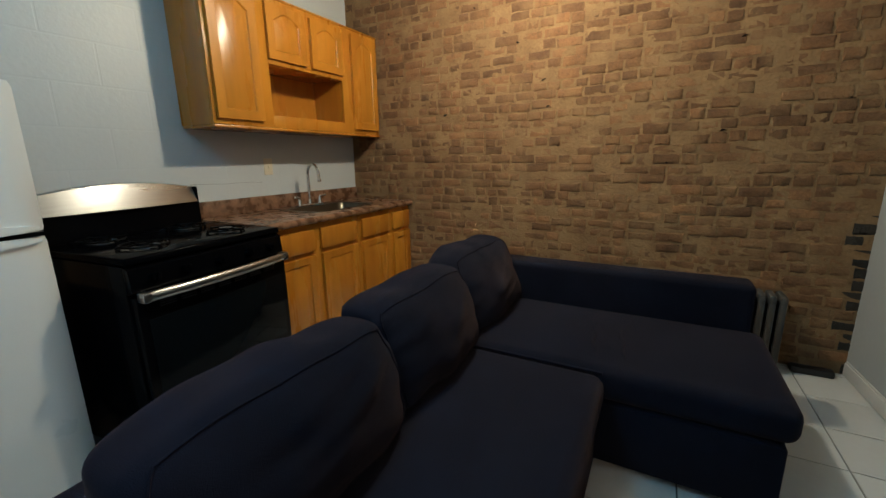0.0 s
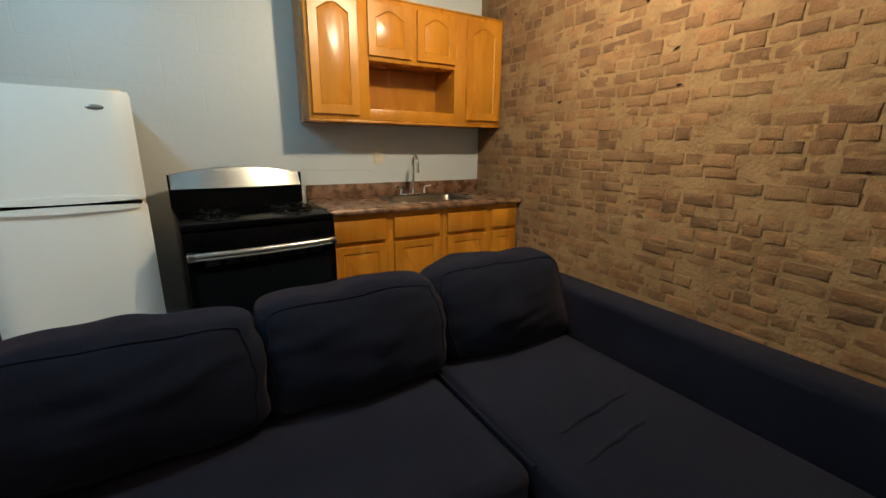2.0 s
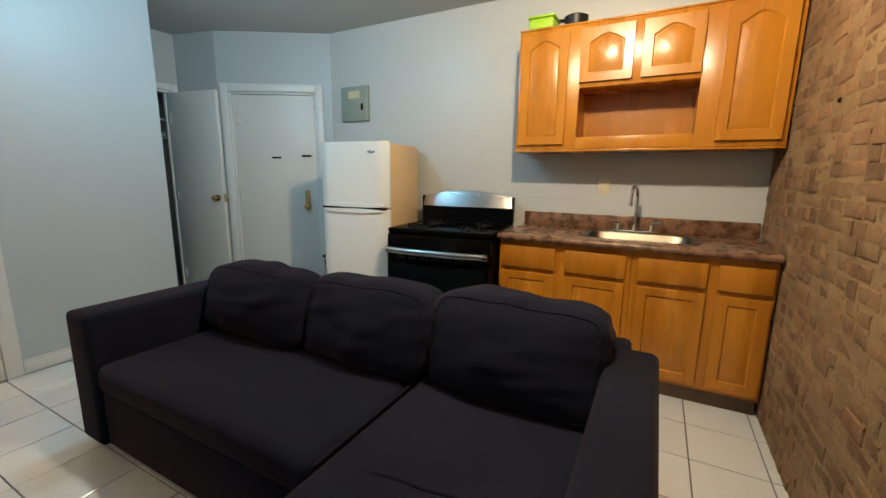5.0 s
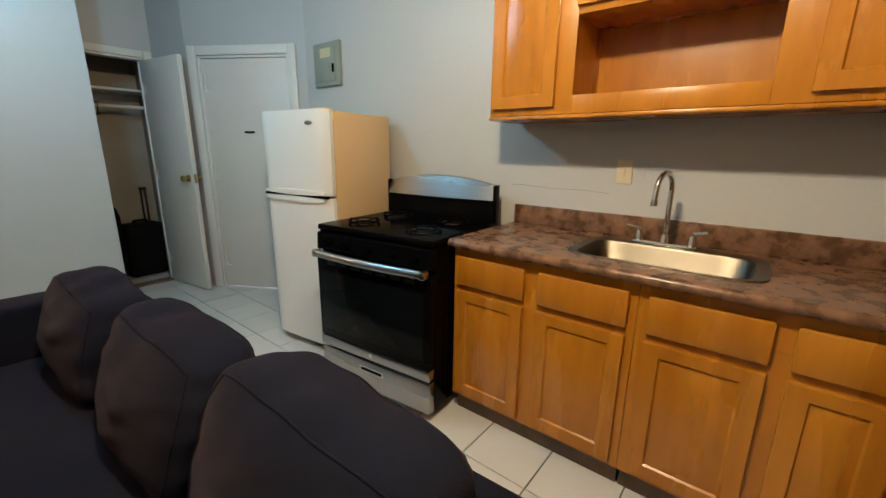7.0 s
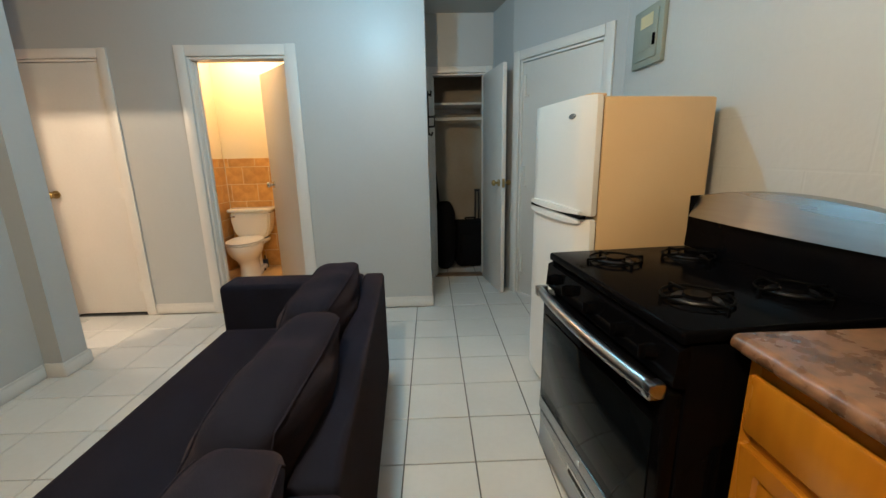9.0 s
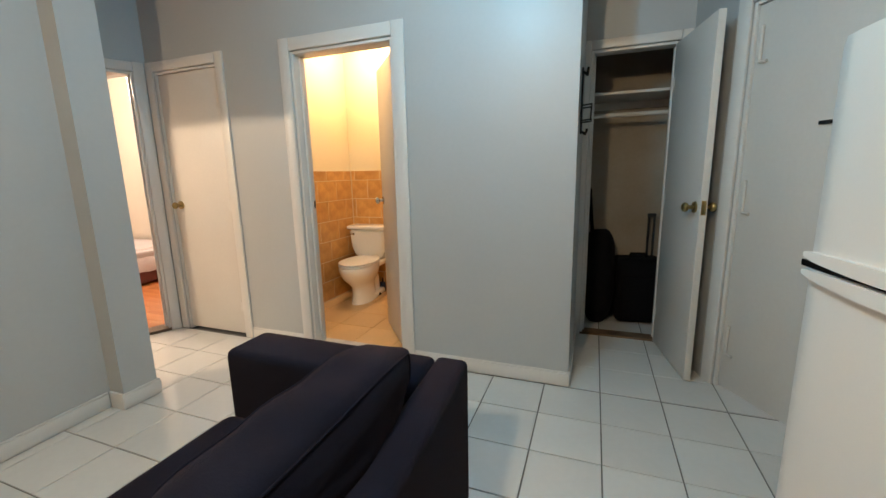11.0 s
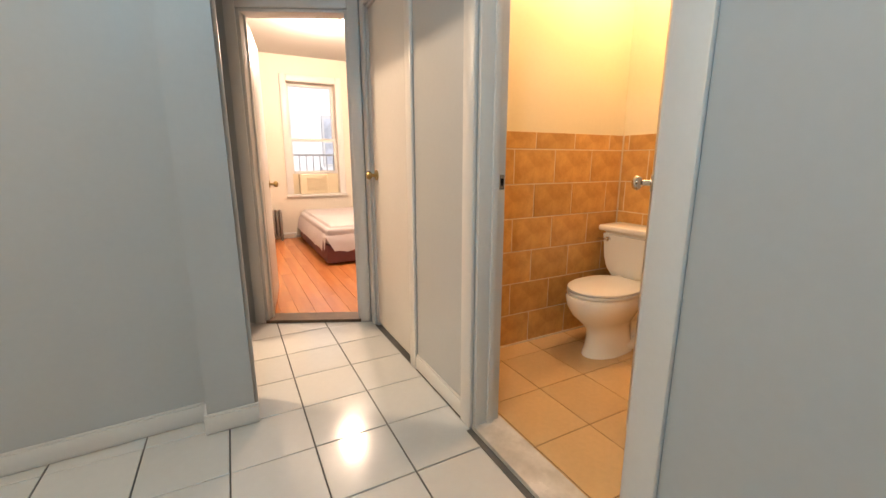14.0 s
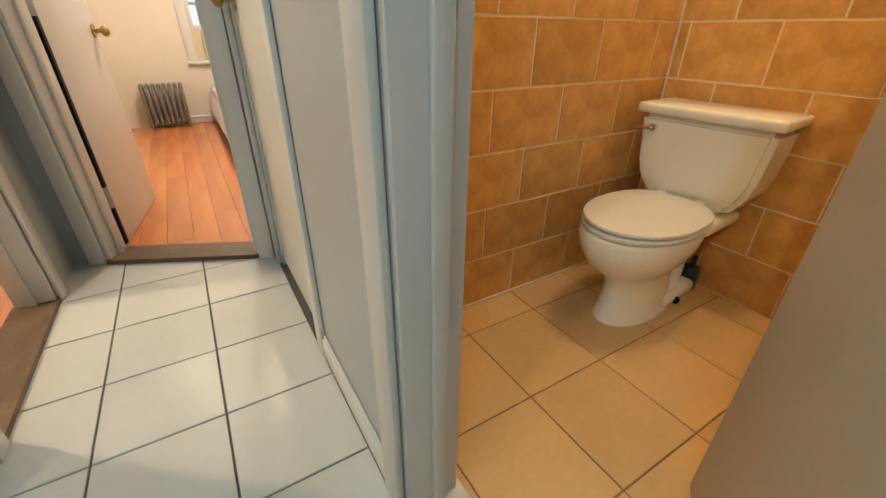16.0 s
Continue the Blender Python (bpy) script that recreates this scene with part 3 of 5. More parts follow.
                box(bm, x2 - 0.004, x2 + 0.004, y2 - 0.004, y2 + 0.004, 0.917, z - 0.004)
            part("grate", bm, GRATE, r, "black cast iron burner grate")
    for x in (-0.26, 0.24):
        for y in (-0.3, 0.3):
            bm = bmesh.new()
            rod(bm, (x, y, 0), (x, y, 0.05), 0.018)
            part("foot", bm, BLACK, r)


stove()


# ---- cabinets ----
def arch_ring(y0, y1, z0, z1, rise, n=9):
    """Outline of a panel whose top is a cathedral arch."""
    pts = [(y0, z0), (y1, z0), (y1, z1 - rise)]
    for i in range(n):
        u = 1 - 2 * (i + 0.5) / n
        pts.append((y0 + (y1 - y0) * (u + 1) / 2, z1 - rise * (1 - math.cos(math.pi * u / 2) ** 1.3)))
    pts.append((y0, z1 - rise))
    return pts


def panel_door(parent, y0, y1, z0, z1, x, rise=0.0, name="door"):
    """A frame-and-panel door on the plane x: stiles and rails with a raised centre panel."""
    d = part(name, box(bmesh.new(), x, x + 0.012, y0, y1, z0, z1, 0.003), OAK, parent)
    m = 0.055
    bm = bmesh.new()
    inner = arch_ring(y0 + m, y1 - m, z0 + m, z1 - m * 0.8, rise)
    outer = []
    for k, (yy, _) in enumerate(inner):
        oy = y0 + 0.002 if k in (0, len(inner) - 1) else y1 - 0.002 if k in (1, 2) else yy
        oz = z0 + 0.002 if k < 2 else z1 - 0.002 if 2 < k < len(inner) - 1 else z1 - 0.002
        outer.append((oy, oz))
    ring = lambda pts, xx: [bm.verts.new((xx, p[0], p[1])) for p in pts]
    a, b, c = ring(outer, x + 0.012), ring(outer, x + 0.020), ring(inner, x + 0.020)
    e = ring([(p[0] + (0.006 if p[0] < (y0 + y1) / 2 else -0.006), p[1] + (0.006 if p[1] < (z0 + z1) / 2 else -0.006)) for p in inner], x + 0.012)
    for p, q in ((a, b), (b, c), (c, e)):
        for i in range(len(p)):
            j = (i + 1) % len(p)
            bm.faces.new((p[i], p[j], q[j], q[i]))
    part("door_frame", bm, OAK, d)
    bm = bmesh.new()
    i0, i1 = arch_ring(y0 + m + 0.012, y1 - m - 0.012, z0 + m + 0.012, z1 - m * 0.8 - 0.012, rise), arch_ring(y0 + m + 0.035, y1 - m - 0.035, z0 + m + 0.035, z1 - m * 0.8 - 0.035, rise)
    loft(bm, [[(x + 0.0125, p[0], p[1]) for p in i0], [(x + 0.0195, p[0], p[1]) for p in i1]])
    part("raised_panel", bm, OAK, d)
    return d


def base_cabinet(y0, y1, bays, label):
    r = thing("base_cabinet", (X_WEST, 0, 0), label, "cabinet", "base cabinets under the countertop")
    part("carcass", B(0.004, 0.585, y0, y1, 0.10, 0.742), OAK, r)
    part("front_rail", B(0.560, 0.585, y0, y1, 0.7425, 0.872), OAK, r)
    for y in (y0,) if y0 < 2 else (y1 - 0.018,):
        part("side_panel", B(0.004, 0.5595, y, y + 0.018, 0.7425, 0.872), OAK, r)
    part("toe_kick", B(0.02, 0.545, y0 + 0.004, y1 - 0.004, 0.0, 0.0985), SILLWOOD, r, "dark recessed toe kick")
    for a, b in bays:
        part("drawer_front", B(0.587, 0.606, a, b, 0.695, 0.835, 0.008), OAK, r)
        panel_door(r, a, b, 0.125, 0.665, 0.587)
    return r


base_cabinet(1.742, 2.555, ((1.765, 2.115), (2.175, 2.527)), "honey oak base cabinet with two doors and drawers")
base_cabinet(2.557, 3.238, ((2.590, 2.935), (2.983, 3.225)), "honey oak sink base cabinet beside the brick wall")


def countertop():
    r = thing("countertop", (X_WEST, 1.735, 0), "brown marbled laminate countertop with backsplash and sink cutout", "countertop")
    x0, x1, y0, y1 = 0.004, 0.628, 0.0, 1.502
    sx0, sx1, sy0, sy1 = 0.135, 0.492, 0.518, 1.142
    bm = bmesh.new()
    box(bm, x0, sx0, y0, y1, 0.875, 0.915)
    box(bm, sx1, x1 - 0.012, y0, y1, 0.875, 0.915)
    box(bm, sx0, sx1, y0, sy0, 0.875, 0.915)
    box(bm, sx0, sx1, sy1, y1, 0.875, 0.915)
    rings = []
    for y in (y0, y1):
        rings.append([(x1 - 0.013, y, 0.875)] + [(x1 - 0.013 + 0.020 * math.cos(a), y, 0.895 + 0.020 * math.sin(a)) for a in np.linspace(-math.pi / 2, math.pi / 2, 9)] + [(x1 - 0.013, y, 0.915)])
    loft(bm, rings)
    part("worktop", bm, LAMINATE, r)
    part("backsplash", B(0.003, 0.024, y0, y1, 0.9155, 1.018, 0.006), LAMINATE, r)


countertop()


SINKSTEEL = material("worn_sink_steel", (0.135, 0.120, 0.096), 0.34, 1.0, vary=0.10, scale=6, fine=120, bump=0.008)


def sink():
    r = thing("sink", (X_WEST, 2.565, 0.915), "shallow stainless steel drop-in kitchen sink", "sink")
    x0, x1, y0, y1 = 0.110, 0.512, -0.335, 0.335
    bm = bmesh.new()

    def ring(cx, cy, hx, hy, z, n=10, p=7):
        return [(cx + hx * math.copysign(abs(math.cos(a)) ** (2 / p), math.cos(a)), cy + hy * math.copysign(abs(math.sin(a)) ** (2 / p), math.sin(a)), z) for a in np.linspace(0, 2 * math.pi, 4 * n, endpoint=False)]

    cx = (x0 + x1) / 2
    bx = cx + 0.025
    loft(bm, [ring(cx, 0, 0.203, 0.337, 0.001), ring(cx, 0, 0.201, 0.335, 0.006), ring(bx, 0, 0.166, 0.295, 0.004), ring(bx, 0, 0.160, 0.289, -0.004), ring(bx, 0, 0.140, 0.27, -0.125), ring(bx, 0, 0.12, 0.25, -0.145), ring(bx, 0, 0.03, 0.03, -0.150)], caps=False)
    part("basin", bm, SINKSTEEL, r)
    bm = bmesh.new()
    rod(bm, (bx, 0, -0.152), (bx, 0, -0.147), 0.042, 24)
    part("drain", bm, CHROME, r)


sink()


def faucet():
    r = thing("faucet", (X_WEST + 0.145, 2.535, 0.921), "chrome gooseneck kitchen faucet with two handles", "faucet")
    swing = Matrix.Rotation(radians(-12), 4, "Z")
    part("deck_plate", B(-0.026, 0.026, -0.125, 0.125, 0.0, 0.016, 0.007), CHROME, r)
    bm = bmesh.new()
    rod(bm, (0, 0, 0.016), (0, 0, 0.05), 0.020, 18, 0.015)
    pts = [swing @ Vector(p) for p in [(0, 0, 0.05), (0, 0, 0.240)] + [(0.072 - 0.072 * math.cos(a), 0, 0.240 + 0.072 * math.sin(a)) for a in np.linspace(0.25, math.pi * 0.98, 12)] + [(0.148, 0, 0.200)]]
    tube(bm, pts, 0.011, 12)
    part("spout", bm, CHROME, r)
    bm = bmesh.new()
    rod(bm, swing @ Vector((0.148, 0, 0.186)), swing @ Vector((0.148, 0, 0.208)), 0.014, 14)
    part("aerator", bm, CHROME, r)
    for s in (-1, 1):
        bm = bmesh.new()
        rod(bm, (0, s * 0.102, 0.016), (0, s * 0.102, 0.056), 0.019, 16, 0.014)
        tube(bm, [(0, s * 0.102, 0.056), (0.004, s * 0.108, 0.068), (0.016, s * 0.155, 0.076)], 0.008, 10)
        part("tap_handle", bm, CHROME, r)


faucet()


def wall_cabinet():
    r = thing("wall_cabinet", (X_WEST, 0, 0), "honey oak wall cabinet with arched doors and an open niche", "cabinet")
    y0, y1, z0, z1, f = 1.732, 3.238, 1.468, 2.235, 0.292
    n0, n1, nz0, nz1 = 2.138, 2.806, 1.545, 1.852
    part("back_panel", B(0.003, 0.012, y0, y1, z0, z1), OAK, r)
    for a, b in ((y0, y0 + 0.016), (n0 - 0.018, n0 - 0.002), (n1 + 0.002, n1 + 0.018), (y1 - 0.016, y1)):
        part("side_panel", B(0.0125, f, a, b, z0 + 0.001, z1 - 0.001), OAK, r)
    part("top_panel", B(0.0125, f, y0 + 0.0165, y1 - 0.0165, z1 - 0.016, z1 - 0.002), OAK, r)
    part("bottom_panel", B(0.0125, f, y0 + 0.0165, y1 - 0.0165, z0 + 0.004, z0 + 0.02), OAK, r)
    part("niche_shelf", B(0.012, f, n0, n1, nz0 - 0.016, nz0, 0.001), OAK, r)
    part("niche_top", B(0.012, f, n0, n1, nz1, nz1 + 0.016, 0.001), OAK, r)
    bm = bmesh.new()
    box(bm, f, f + 0.019, y0, n0, z0 + 0.002, z1, 0.002)
    box(bm, f, f + 0.019, n1, y1, z0 + 0.002, z1, 0.002)
    box(bm, f, f + 0.019, n0, n1, nz1, z1, 0.002)
    box(bm, f, f + 0.019, n0, n1, z0 + 0.002, nz0, 0.002)
    part("face_frame", bm, OAK, r)
    part("bottom_trim", B(0.02, f + 0.026, y0 - 0.004, y1, z0 - 0.016, z0, 0.005), OAK, r)
    part("top_trim", B(0.02, f + 0.026, y0 - 0.004, y1, z1, z1 + 0.012, 0.004), OAK, r)
    x = f + 0.020
    panel_door(r, 1.752, 2.062, 1.500, 2.205, x, 0.05)
    panel_door(r, 2.134, 2.446, 1.880, 2.205, x, 0.045)
    panel_door(r, 2.492, 2.806, 1.880, 2.205, x, 0.045)
    panel_door(r, 2.905, 3.212, 1.500, 2.205, x, 0.05)


wall_cabinet()
GREEN = material("lime_plastic", (0.36, 0.60, 0.03), 0.4, vary=0.05, bump=0.01)
TEAL = material("green_plastic", (0.06, 0.34, 0.22), 0.4, vary=0.08, bump=0.02)
PLASTIC = material("black_plastic", (0.005, 0.005, 0.006), 0.45, vary=0.15, scale=9, fine=70, bump=0.03)
IVORY = material("ivory_plastic", (0.66, 0.58, 0.42), 0.35, vary=0.04, bump=0.01)
PANELGREY = material("grey_green_steel", (0.27, 0.30, 0.26), 0.5, vary=0.06, scale=6, fine=90, bump=0.04)
CASE = material("black_nylon", (0.004, 0.004, 0.0055), 0.85, vary=0.25, scale=9, fine=260, bump=0.3, spec=0.12)

lunch = thing("plastic_tub", (-2.40, 1.86, 2.248), "lime green plastic tub on top of the wall cabinet", "tub")
part("tub_body", B(-0.09, 0.09, -0.085, 0.085, 0, 0.075, 0.02, 3), GREEN, lunch)
part("lid", B(-0.095, 0.095, -0.09, 0.09, 0.0755, 0.09, 0.006), GREEN, lunch)
pot = thing("cooking_pot", (-2.40, 2.07, 2.248), "dark cooking pot on top of the wall cabinet", "pot")
bm = bmesh.new()
rod(bm, (0, 0, 0), (0, 0, 0.07), 0.07, 28, 0.075)
part("pot_body", bm, PLASTIC, pot)
bm = bmesh.new()
rod(bm, (0, 0, 0.0705), (0, 0, 0.082), 0.077, 28, 0.055)
part("lid", bm, PLASTIC, pot)
bm = bmesh.new()
tube(bm, [(0.0, -0.074, 0.055), (0, -0.10, 0.058), (0.03, -0.10, 0.058), (0.03, -0.07, 0.055)], 0.006)
part("handle", bm, PLASTIC, pot)

# electric panel
panel = thing("electric_panel", (X_WEST, 0.045, 0), "grey-green steel electric breaker panel on the wall", "breaker panel")
part("cover", B(0.001, 0.028, -0.16, 0.16, 1.78, 2.095, 0.006), PANELGREY, panel)
part("door", B(0.0285, 0.036, -0.118, 0.118, 1.815, 2.06, 0.004), PANELGREY, panel)
part("paper_label", B(0.0363, 0.0375, -0.062, 0.070, 1.985, 2.05), material("yellowed_paper", (0.60, 0.53, 0.33), 0.8, vary=0.08, bump=0.02), panel, "yellowed paper label")
part("latch", B(0.0363, 0.044, 0.085, 0.108, 1.875, 1.935, 0.003), BLACK, panel)
part("recess", B(0.0363, 0.039, -0.075, 0.055, 1.865, 1.95, 0.004), PANELGREY, panel)
# a thin crack in the painted wall between stove and cabinet
rnd, bm = random.Random(4), bmesh.new()
line = [(X_WEST + 0.0008, 1.70 + 0.03 * k, 1.126 - 0.0006 * k + 0.003 * math.sin(k * 0.6) + rnd.uniform(-0.0015, 0.0015)) for k in range(19)]
tube(bm, line, 0.0009, 5)
tagged(part("wall_crack", bm, GASKET), "thin dark crack in the painted block wall", "crack", kind="structure")
# outlet over the counter and switch on the side wall
outlet = thing("wall_switch", (X_WEST, 2.302, 1.222), "ivory plastic wall switch plate above the counter", "switch")
part("plate", B(0.001, 0.007, -0.036, 0.036, -0.058, 0.058, 0.003), IVORY, outlet)
part("toggle", B(0.0072, 0.016, -0.005, 0.005, -0.012, 0.012, 0.002), IVORY, outlet)
for z in (-0.032, 0.032):
    bm = bmesh.new()
    rod(bm, (0.007, 0, z), (0.0085, 0, z), 0.004, 10)
    part("screw", bm, IVORY, outlet)
inter = thing("intercom", (X_WEST, -0.245, 1.43), "beige plastic intercom box beside the entry door", "intercom")
part("housing", B(0.001, 0.036, -0.062, 0.062, -0.066, 0.066, 0.006), IVORY, inter)
part("cover", B(0.0362, 0.042, -0.057, 0.057, -0.030, 0.061, 0.003), IVORY, inter)
# black strip put in for the shadow under the housing
part("under_shade", B(0.004, 0.034, -0.045, 0.045, -0.071, -0.0665), BLACK, inter)
sw = thing("wall_switch", (X_EAST - 0.028, 0.77, 1.205), "white plastic wall switch plate", "switch")
part("plate", B(-0.007, -0.001, -0.036, 0.036, -0.058, 0.058, 0.003), TRIM, sw)
part("toggle", B(-0.016, -0.0072, -0.005, 0.005, -0.012, 0.012, 0.002), TRIM, sw)


# ---- sofa ----
def stuffed(d, c, h, bulge, seed, wrinkle, p):
    """The point of a stuffed, wrinkled block of half size h round c in the direction d."""
    k = (abs(d.x) ** p + abs(d.y) ** p + abs(d.z) ** p) ** (-1 / p)
    q = d * k
    r = Vector((q.x * h.x, q.y * h.y, q.z * h.z))
    r.x *= 1 + bulge / h.x * (1 - q.y ** 2) * (1 - q.z ** 2)
    r.z *= 1 + (0.022 * math.cos(q.y * 4.0 + seed) - 0.05 * abs(q.y) ** 3) * (1 if q.z > 0 else 0)
    n = noise.noise(Vector((r.x * 5 + seed, r.y * 7, r.z * 9))) + 0.7 * noise.noise(Vector((r.x * 9 + seed, r.y * 5 + r.z * 6, r.z * 24 - r.y * 5)))
    return r + r.normalized() * wrinkle * n + c


def pad(bm, x0, x1, y0, y1, z0, z1, bulge=0.03, seed=0, wrinkle=0.006, p=5.0, nu=30, nv=16):
    """A stuffed cushion: a rounded block with bulging faces and uneven folds."""
    c = Vector(((x0 + x1) / 2, (y0 + y1) / 2, (z0 + z1) / 2))
    h = Vector(((x1 - x0) / 2, (y1 - y0) / 2, (z1 - z0) / 2))
    rings = []
    for j in range(1, nv):
        v = -math.pi / 2 + math.pi * j / nv
        ring = []
        for i in range(nu):
            u = 2 * math.pi * i / nu
            d = Vector((math.cos(v) * math.cos(u), math.sin(v), math.cos(v) * math.sin(u)))
            ring.append(stuffed(d, c, h, bulge, seed, wrinkle, p))
        rings.append(ring)
    return loft(bm, rings)


def sofa():
    r = thing("sofa", (-1.03, 0.285, 0), "charcoal fabric corner sofa with a chaise", "sofa")
    part("base", B(0.02, 0.81, 0.05, 1.545, 0.03, 0.30, 0.015), FABRIC, r)
    part("chaise_base", B(0.02, 1.415, 1.55, 2.415, 0.03, 0.30, 0.02), FABRIC, r)
    for y0, y1, out in ((0.012, 1.556, 0.0), (1.560, 2.335, -0.014)):
        bm = B(out, 0.112, y0, y1, 0.03, 0.655, 0.022, 3)
        turn = Matrix.Identity(4)
        turn[0][1] = -0.050
        bmesh.ops.transform(bm, matrix=turn, verts=bm.verts)
        part("backrest", bm, FABRIC, r)
    part("armrest", B(0.104, 0.838, 0.030, 0.228, 0.03, 0.662, 0.026, 3), FABRIC, r)
    part("armrest", B(-0.025, 1.40, 2.258, 2.432, 0.03, 0.658, 0.03, 3), FABRIC, r)
    part("seat", B(0.100, 0.834, 0.231, 1.538, 0.302, 0.44, 0.05, 5), FABRIC, r)
    part("chaise_seat", B(0.030, 1.445, 1.546, 2.255, 0.302, 0.445, 0.05, 5), FABRIC, r)
    bm = bmesh.new()
    tube(bm, [(0.19, 1.542, 0.432), (0.82, 1.542, 0.432)], 0.006)
    part("piping", bm, FABRIC, r)
    for x0, y0, x1, y1 in ((0.764, 1.673, 0.720, 2.081), (0.886, 1.660, 0.849, 1.990)):
        bm, ends = bmesh.new(), [(x0 + (x1 - x0) * k / 8 + 0.004 * math.sin(k * 1.9), y0 + (y1 - y0) * k / 8, 0.4365 + 0.008 * math.sin(math.pi * k / 8) ** 0.5) for k in range(9)]
        tube(bm, ends, 0.009, 10)
        part("crease", bm, FABRIC, r)
    for x in (0.08, 0.74, 1.36):
        for y in (0.08, 2.30) if x != 1.36 else (1.65, 2.30):
            bm = bmesh.new()
            rod(bm, (x, y, 0), (x, y, 0.03), 0.022)
            part("foot", bm, PLASTIC, r)


sofa()


def back_cushion(y0, y1, seed, lean, label, x=-0.735, top=0.765):
    """A loose box cushion with piped seams, leaning on the backrest."""
    yc, hw = (y0 + y1) / 2, (y1 - y0) / 2
    r = thing("sofa_cushion", (x, yc, 0.445), label, "cushion", "loose back cushions on the sofa")
    h = top - 0.445
    bm = bmesh.new()
    pad(bm, -0.088, 0.088, -hw, hw, 0.0, h, 0.060, seed, 0.014, 6.0, 80, 72)
    sh = Matrix.Identity(4)
    sh[0][2] = -lean
    bmesh.ops.transform(bm, matrix=sh, verts=bm.verts)
    part("cover", bm, FABRIC, r)
    for s in (-1, 1):
        pts = []
        for i in range(73):
            a = 2 * math.pi * i / 72
            dy, dz = math.cos(a), math.sin(a)
            k = max(abs(dy), abs(dz))
            q = stuffed(Vector((s * 1.0, dy / k, dz / k)), Vector((0, 0, h / 2)), Vector((0.088, hw, h / 2)), 0.060, seed, 0.014, 6.0)
            pts.append((q.x * 1.005 - lean * q.z, q.y * 1.003, q.z + 0.001))
        part("piping", tube(bmesh.new(), pts, 0.003, 6), FABRIC, r)
    return r


back_cushion(0.488, 1.218, 1.0, 0.24, "slumped charcoal fabric back cushion beside the armrest", x=-0.775, top=0.808)
back_cushion(1.195, 1.880, 4.0, 0.32, "charcoal fabric back cushion in the middle", x=-0.805, top=0.808)
back_cushion(1.855, 2.570, 8.0, 0.40, "charcoal fabric back cushion over the chaise", x=-0.825, top=0.822)


# ---- small things in the living room ----
def radiator(at, rz, n, height, label, mat):
    r = thing("radiator", at, label, "radiator", rz=rz)
    for k in range(n):
        bm, y = bmesh.new(), (k - (n - 1) / 2) * 0.05
        for x in (-0.055, 0.0, 0.055):
            box(bm, x - 0.019, x + 0.019, y - 0.017, y + 0.017, 0.085, height - 0.03, 0.012)
        box(bm, -0.075, 0.075, y - 0.019, y + 0.019, height - 0.065, height, 0.016)
        box(bm, -0.075, 0.075, y - 0.019, y + 0.019, 0.06, 0.12, 0.016)
        part("section", bm, mat, r)
    for y in (-(n - 1) / 2 * 0.05, (n - 1) / 2 * 0.05):
        for x in (-0.05, 0.05):
            bm = bmesh.new()
            rod(bm, (x, y, 0), (x, y, 0.07), 0.013, 10, 0.018)
            part("foot", bm, mat, r)
    return r


RADPAINT = material("silver_radiator_paint", (0.20, 0.19, 0.18), 0.45, 0.3, vary=0.12, scale=12, fine=60, bump=0.06)
# the shadow over the living room radiator is put into its dark paint
radiator((0.500, 3.140, 0), 90, 5, 0.475, "short cast iron radiator by the brick wall, shade put into its grey paint", material("shaded_radiator_paint", (0.055, 0.053, 0.05), 0.6, vary=0.15, scale=12, fine=60, bump=0.06))
strip = thing("power_strip", (0.80, 3.18, 0), "black power strip on the floor by the brick wall", "power strip")
part("housing", B(-0.10, 0.10, -0.03, 0.03, 0, 0.04, 0.008), PLASTIC, strip)

bin_ = thing("trash_bin", (-2.36, 0.02, 0), "black plastic trash bin beside the refrigerator", "bin")
bm = bmesh.new()
loft(bm, [[(sx * k, sy * k, z) for sx, sy in ((-0.12, -0.13), (0.12, -0.13), (0.12, 0.13), (-0.12, 0.13))] for z, k in ((0, 0.82), (0.5, 1.0))])
bmesh.ops.bevel(bm, geom=bm.edges[:], offset=0.02, segments=2, affect="EDGES")
part("bin_body", bm, PLASTIC, bin_)
part("rim", B(-0.125, 0.125, -0.135, 0.135, 0.5, 0.53, 0.012), PLASTIC, bin_)

dust = thing("dustpan", (-2.175, -0.015, 0), "green plastic long-handled dustpan by the entry door", "dustpan")
bm = bmesh.new()
loft(bm, [[(0.075, -0.095, 0.002), (0.075, 0.095, 0.002), (0.075, 0.095, 0.012), (0.075, -0.095, 0.012)], [(-0.06, -0.085, 0.002), (-0.06, 0.085, 0.002), (-0.06, 0.085, 0.13), (-0.06, -0.085, 0.13)], [(-0.10, -0.08, 0.002), (-0.10, 0.08, 0.002), (-0.10, 0.08, 0.15), (-0.10, -0.08, 0.15)]])
part("pan", bm, TEAL, dust)
bm = bmesh.new()
rod(bm, (-0.07, 0.0, 0.14), (-0.06, -0.035, 0.74), 0.011)
part("handle", bm, TEAL, dust)
broom = thing("broom", (-2.14, 0.125, 0), "green broom leaning on the refrigerator side", "broom")
bm = bmesh.new()
loft(bm, [[(-0.03, -0.13, 0.0), (0.03, -0.13, 0.0), (0.03, 0.10, 0.0), (-0.03, 0.10, 0.0)], [(-0.022, -0.10, 0.14), (0.022, -0.10, 0.14), (0.022, 0.08, 0.14), (-0.022, 0.08, 0.14)]])
part("bristles", bm, TEAL, broom)
part("broom_head", B(-0.025, 0.025, -0.105, 0.085, 0.14, 0.17, 0.008), TEAL, broom)
bm = bmesh.new()
rod(bm, (0, -0.06, 0.17), (-0.04, -0.10, 1.04), 0.011)
part("handle", bm, TEAL, broom)

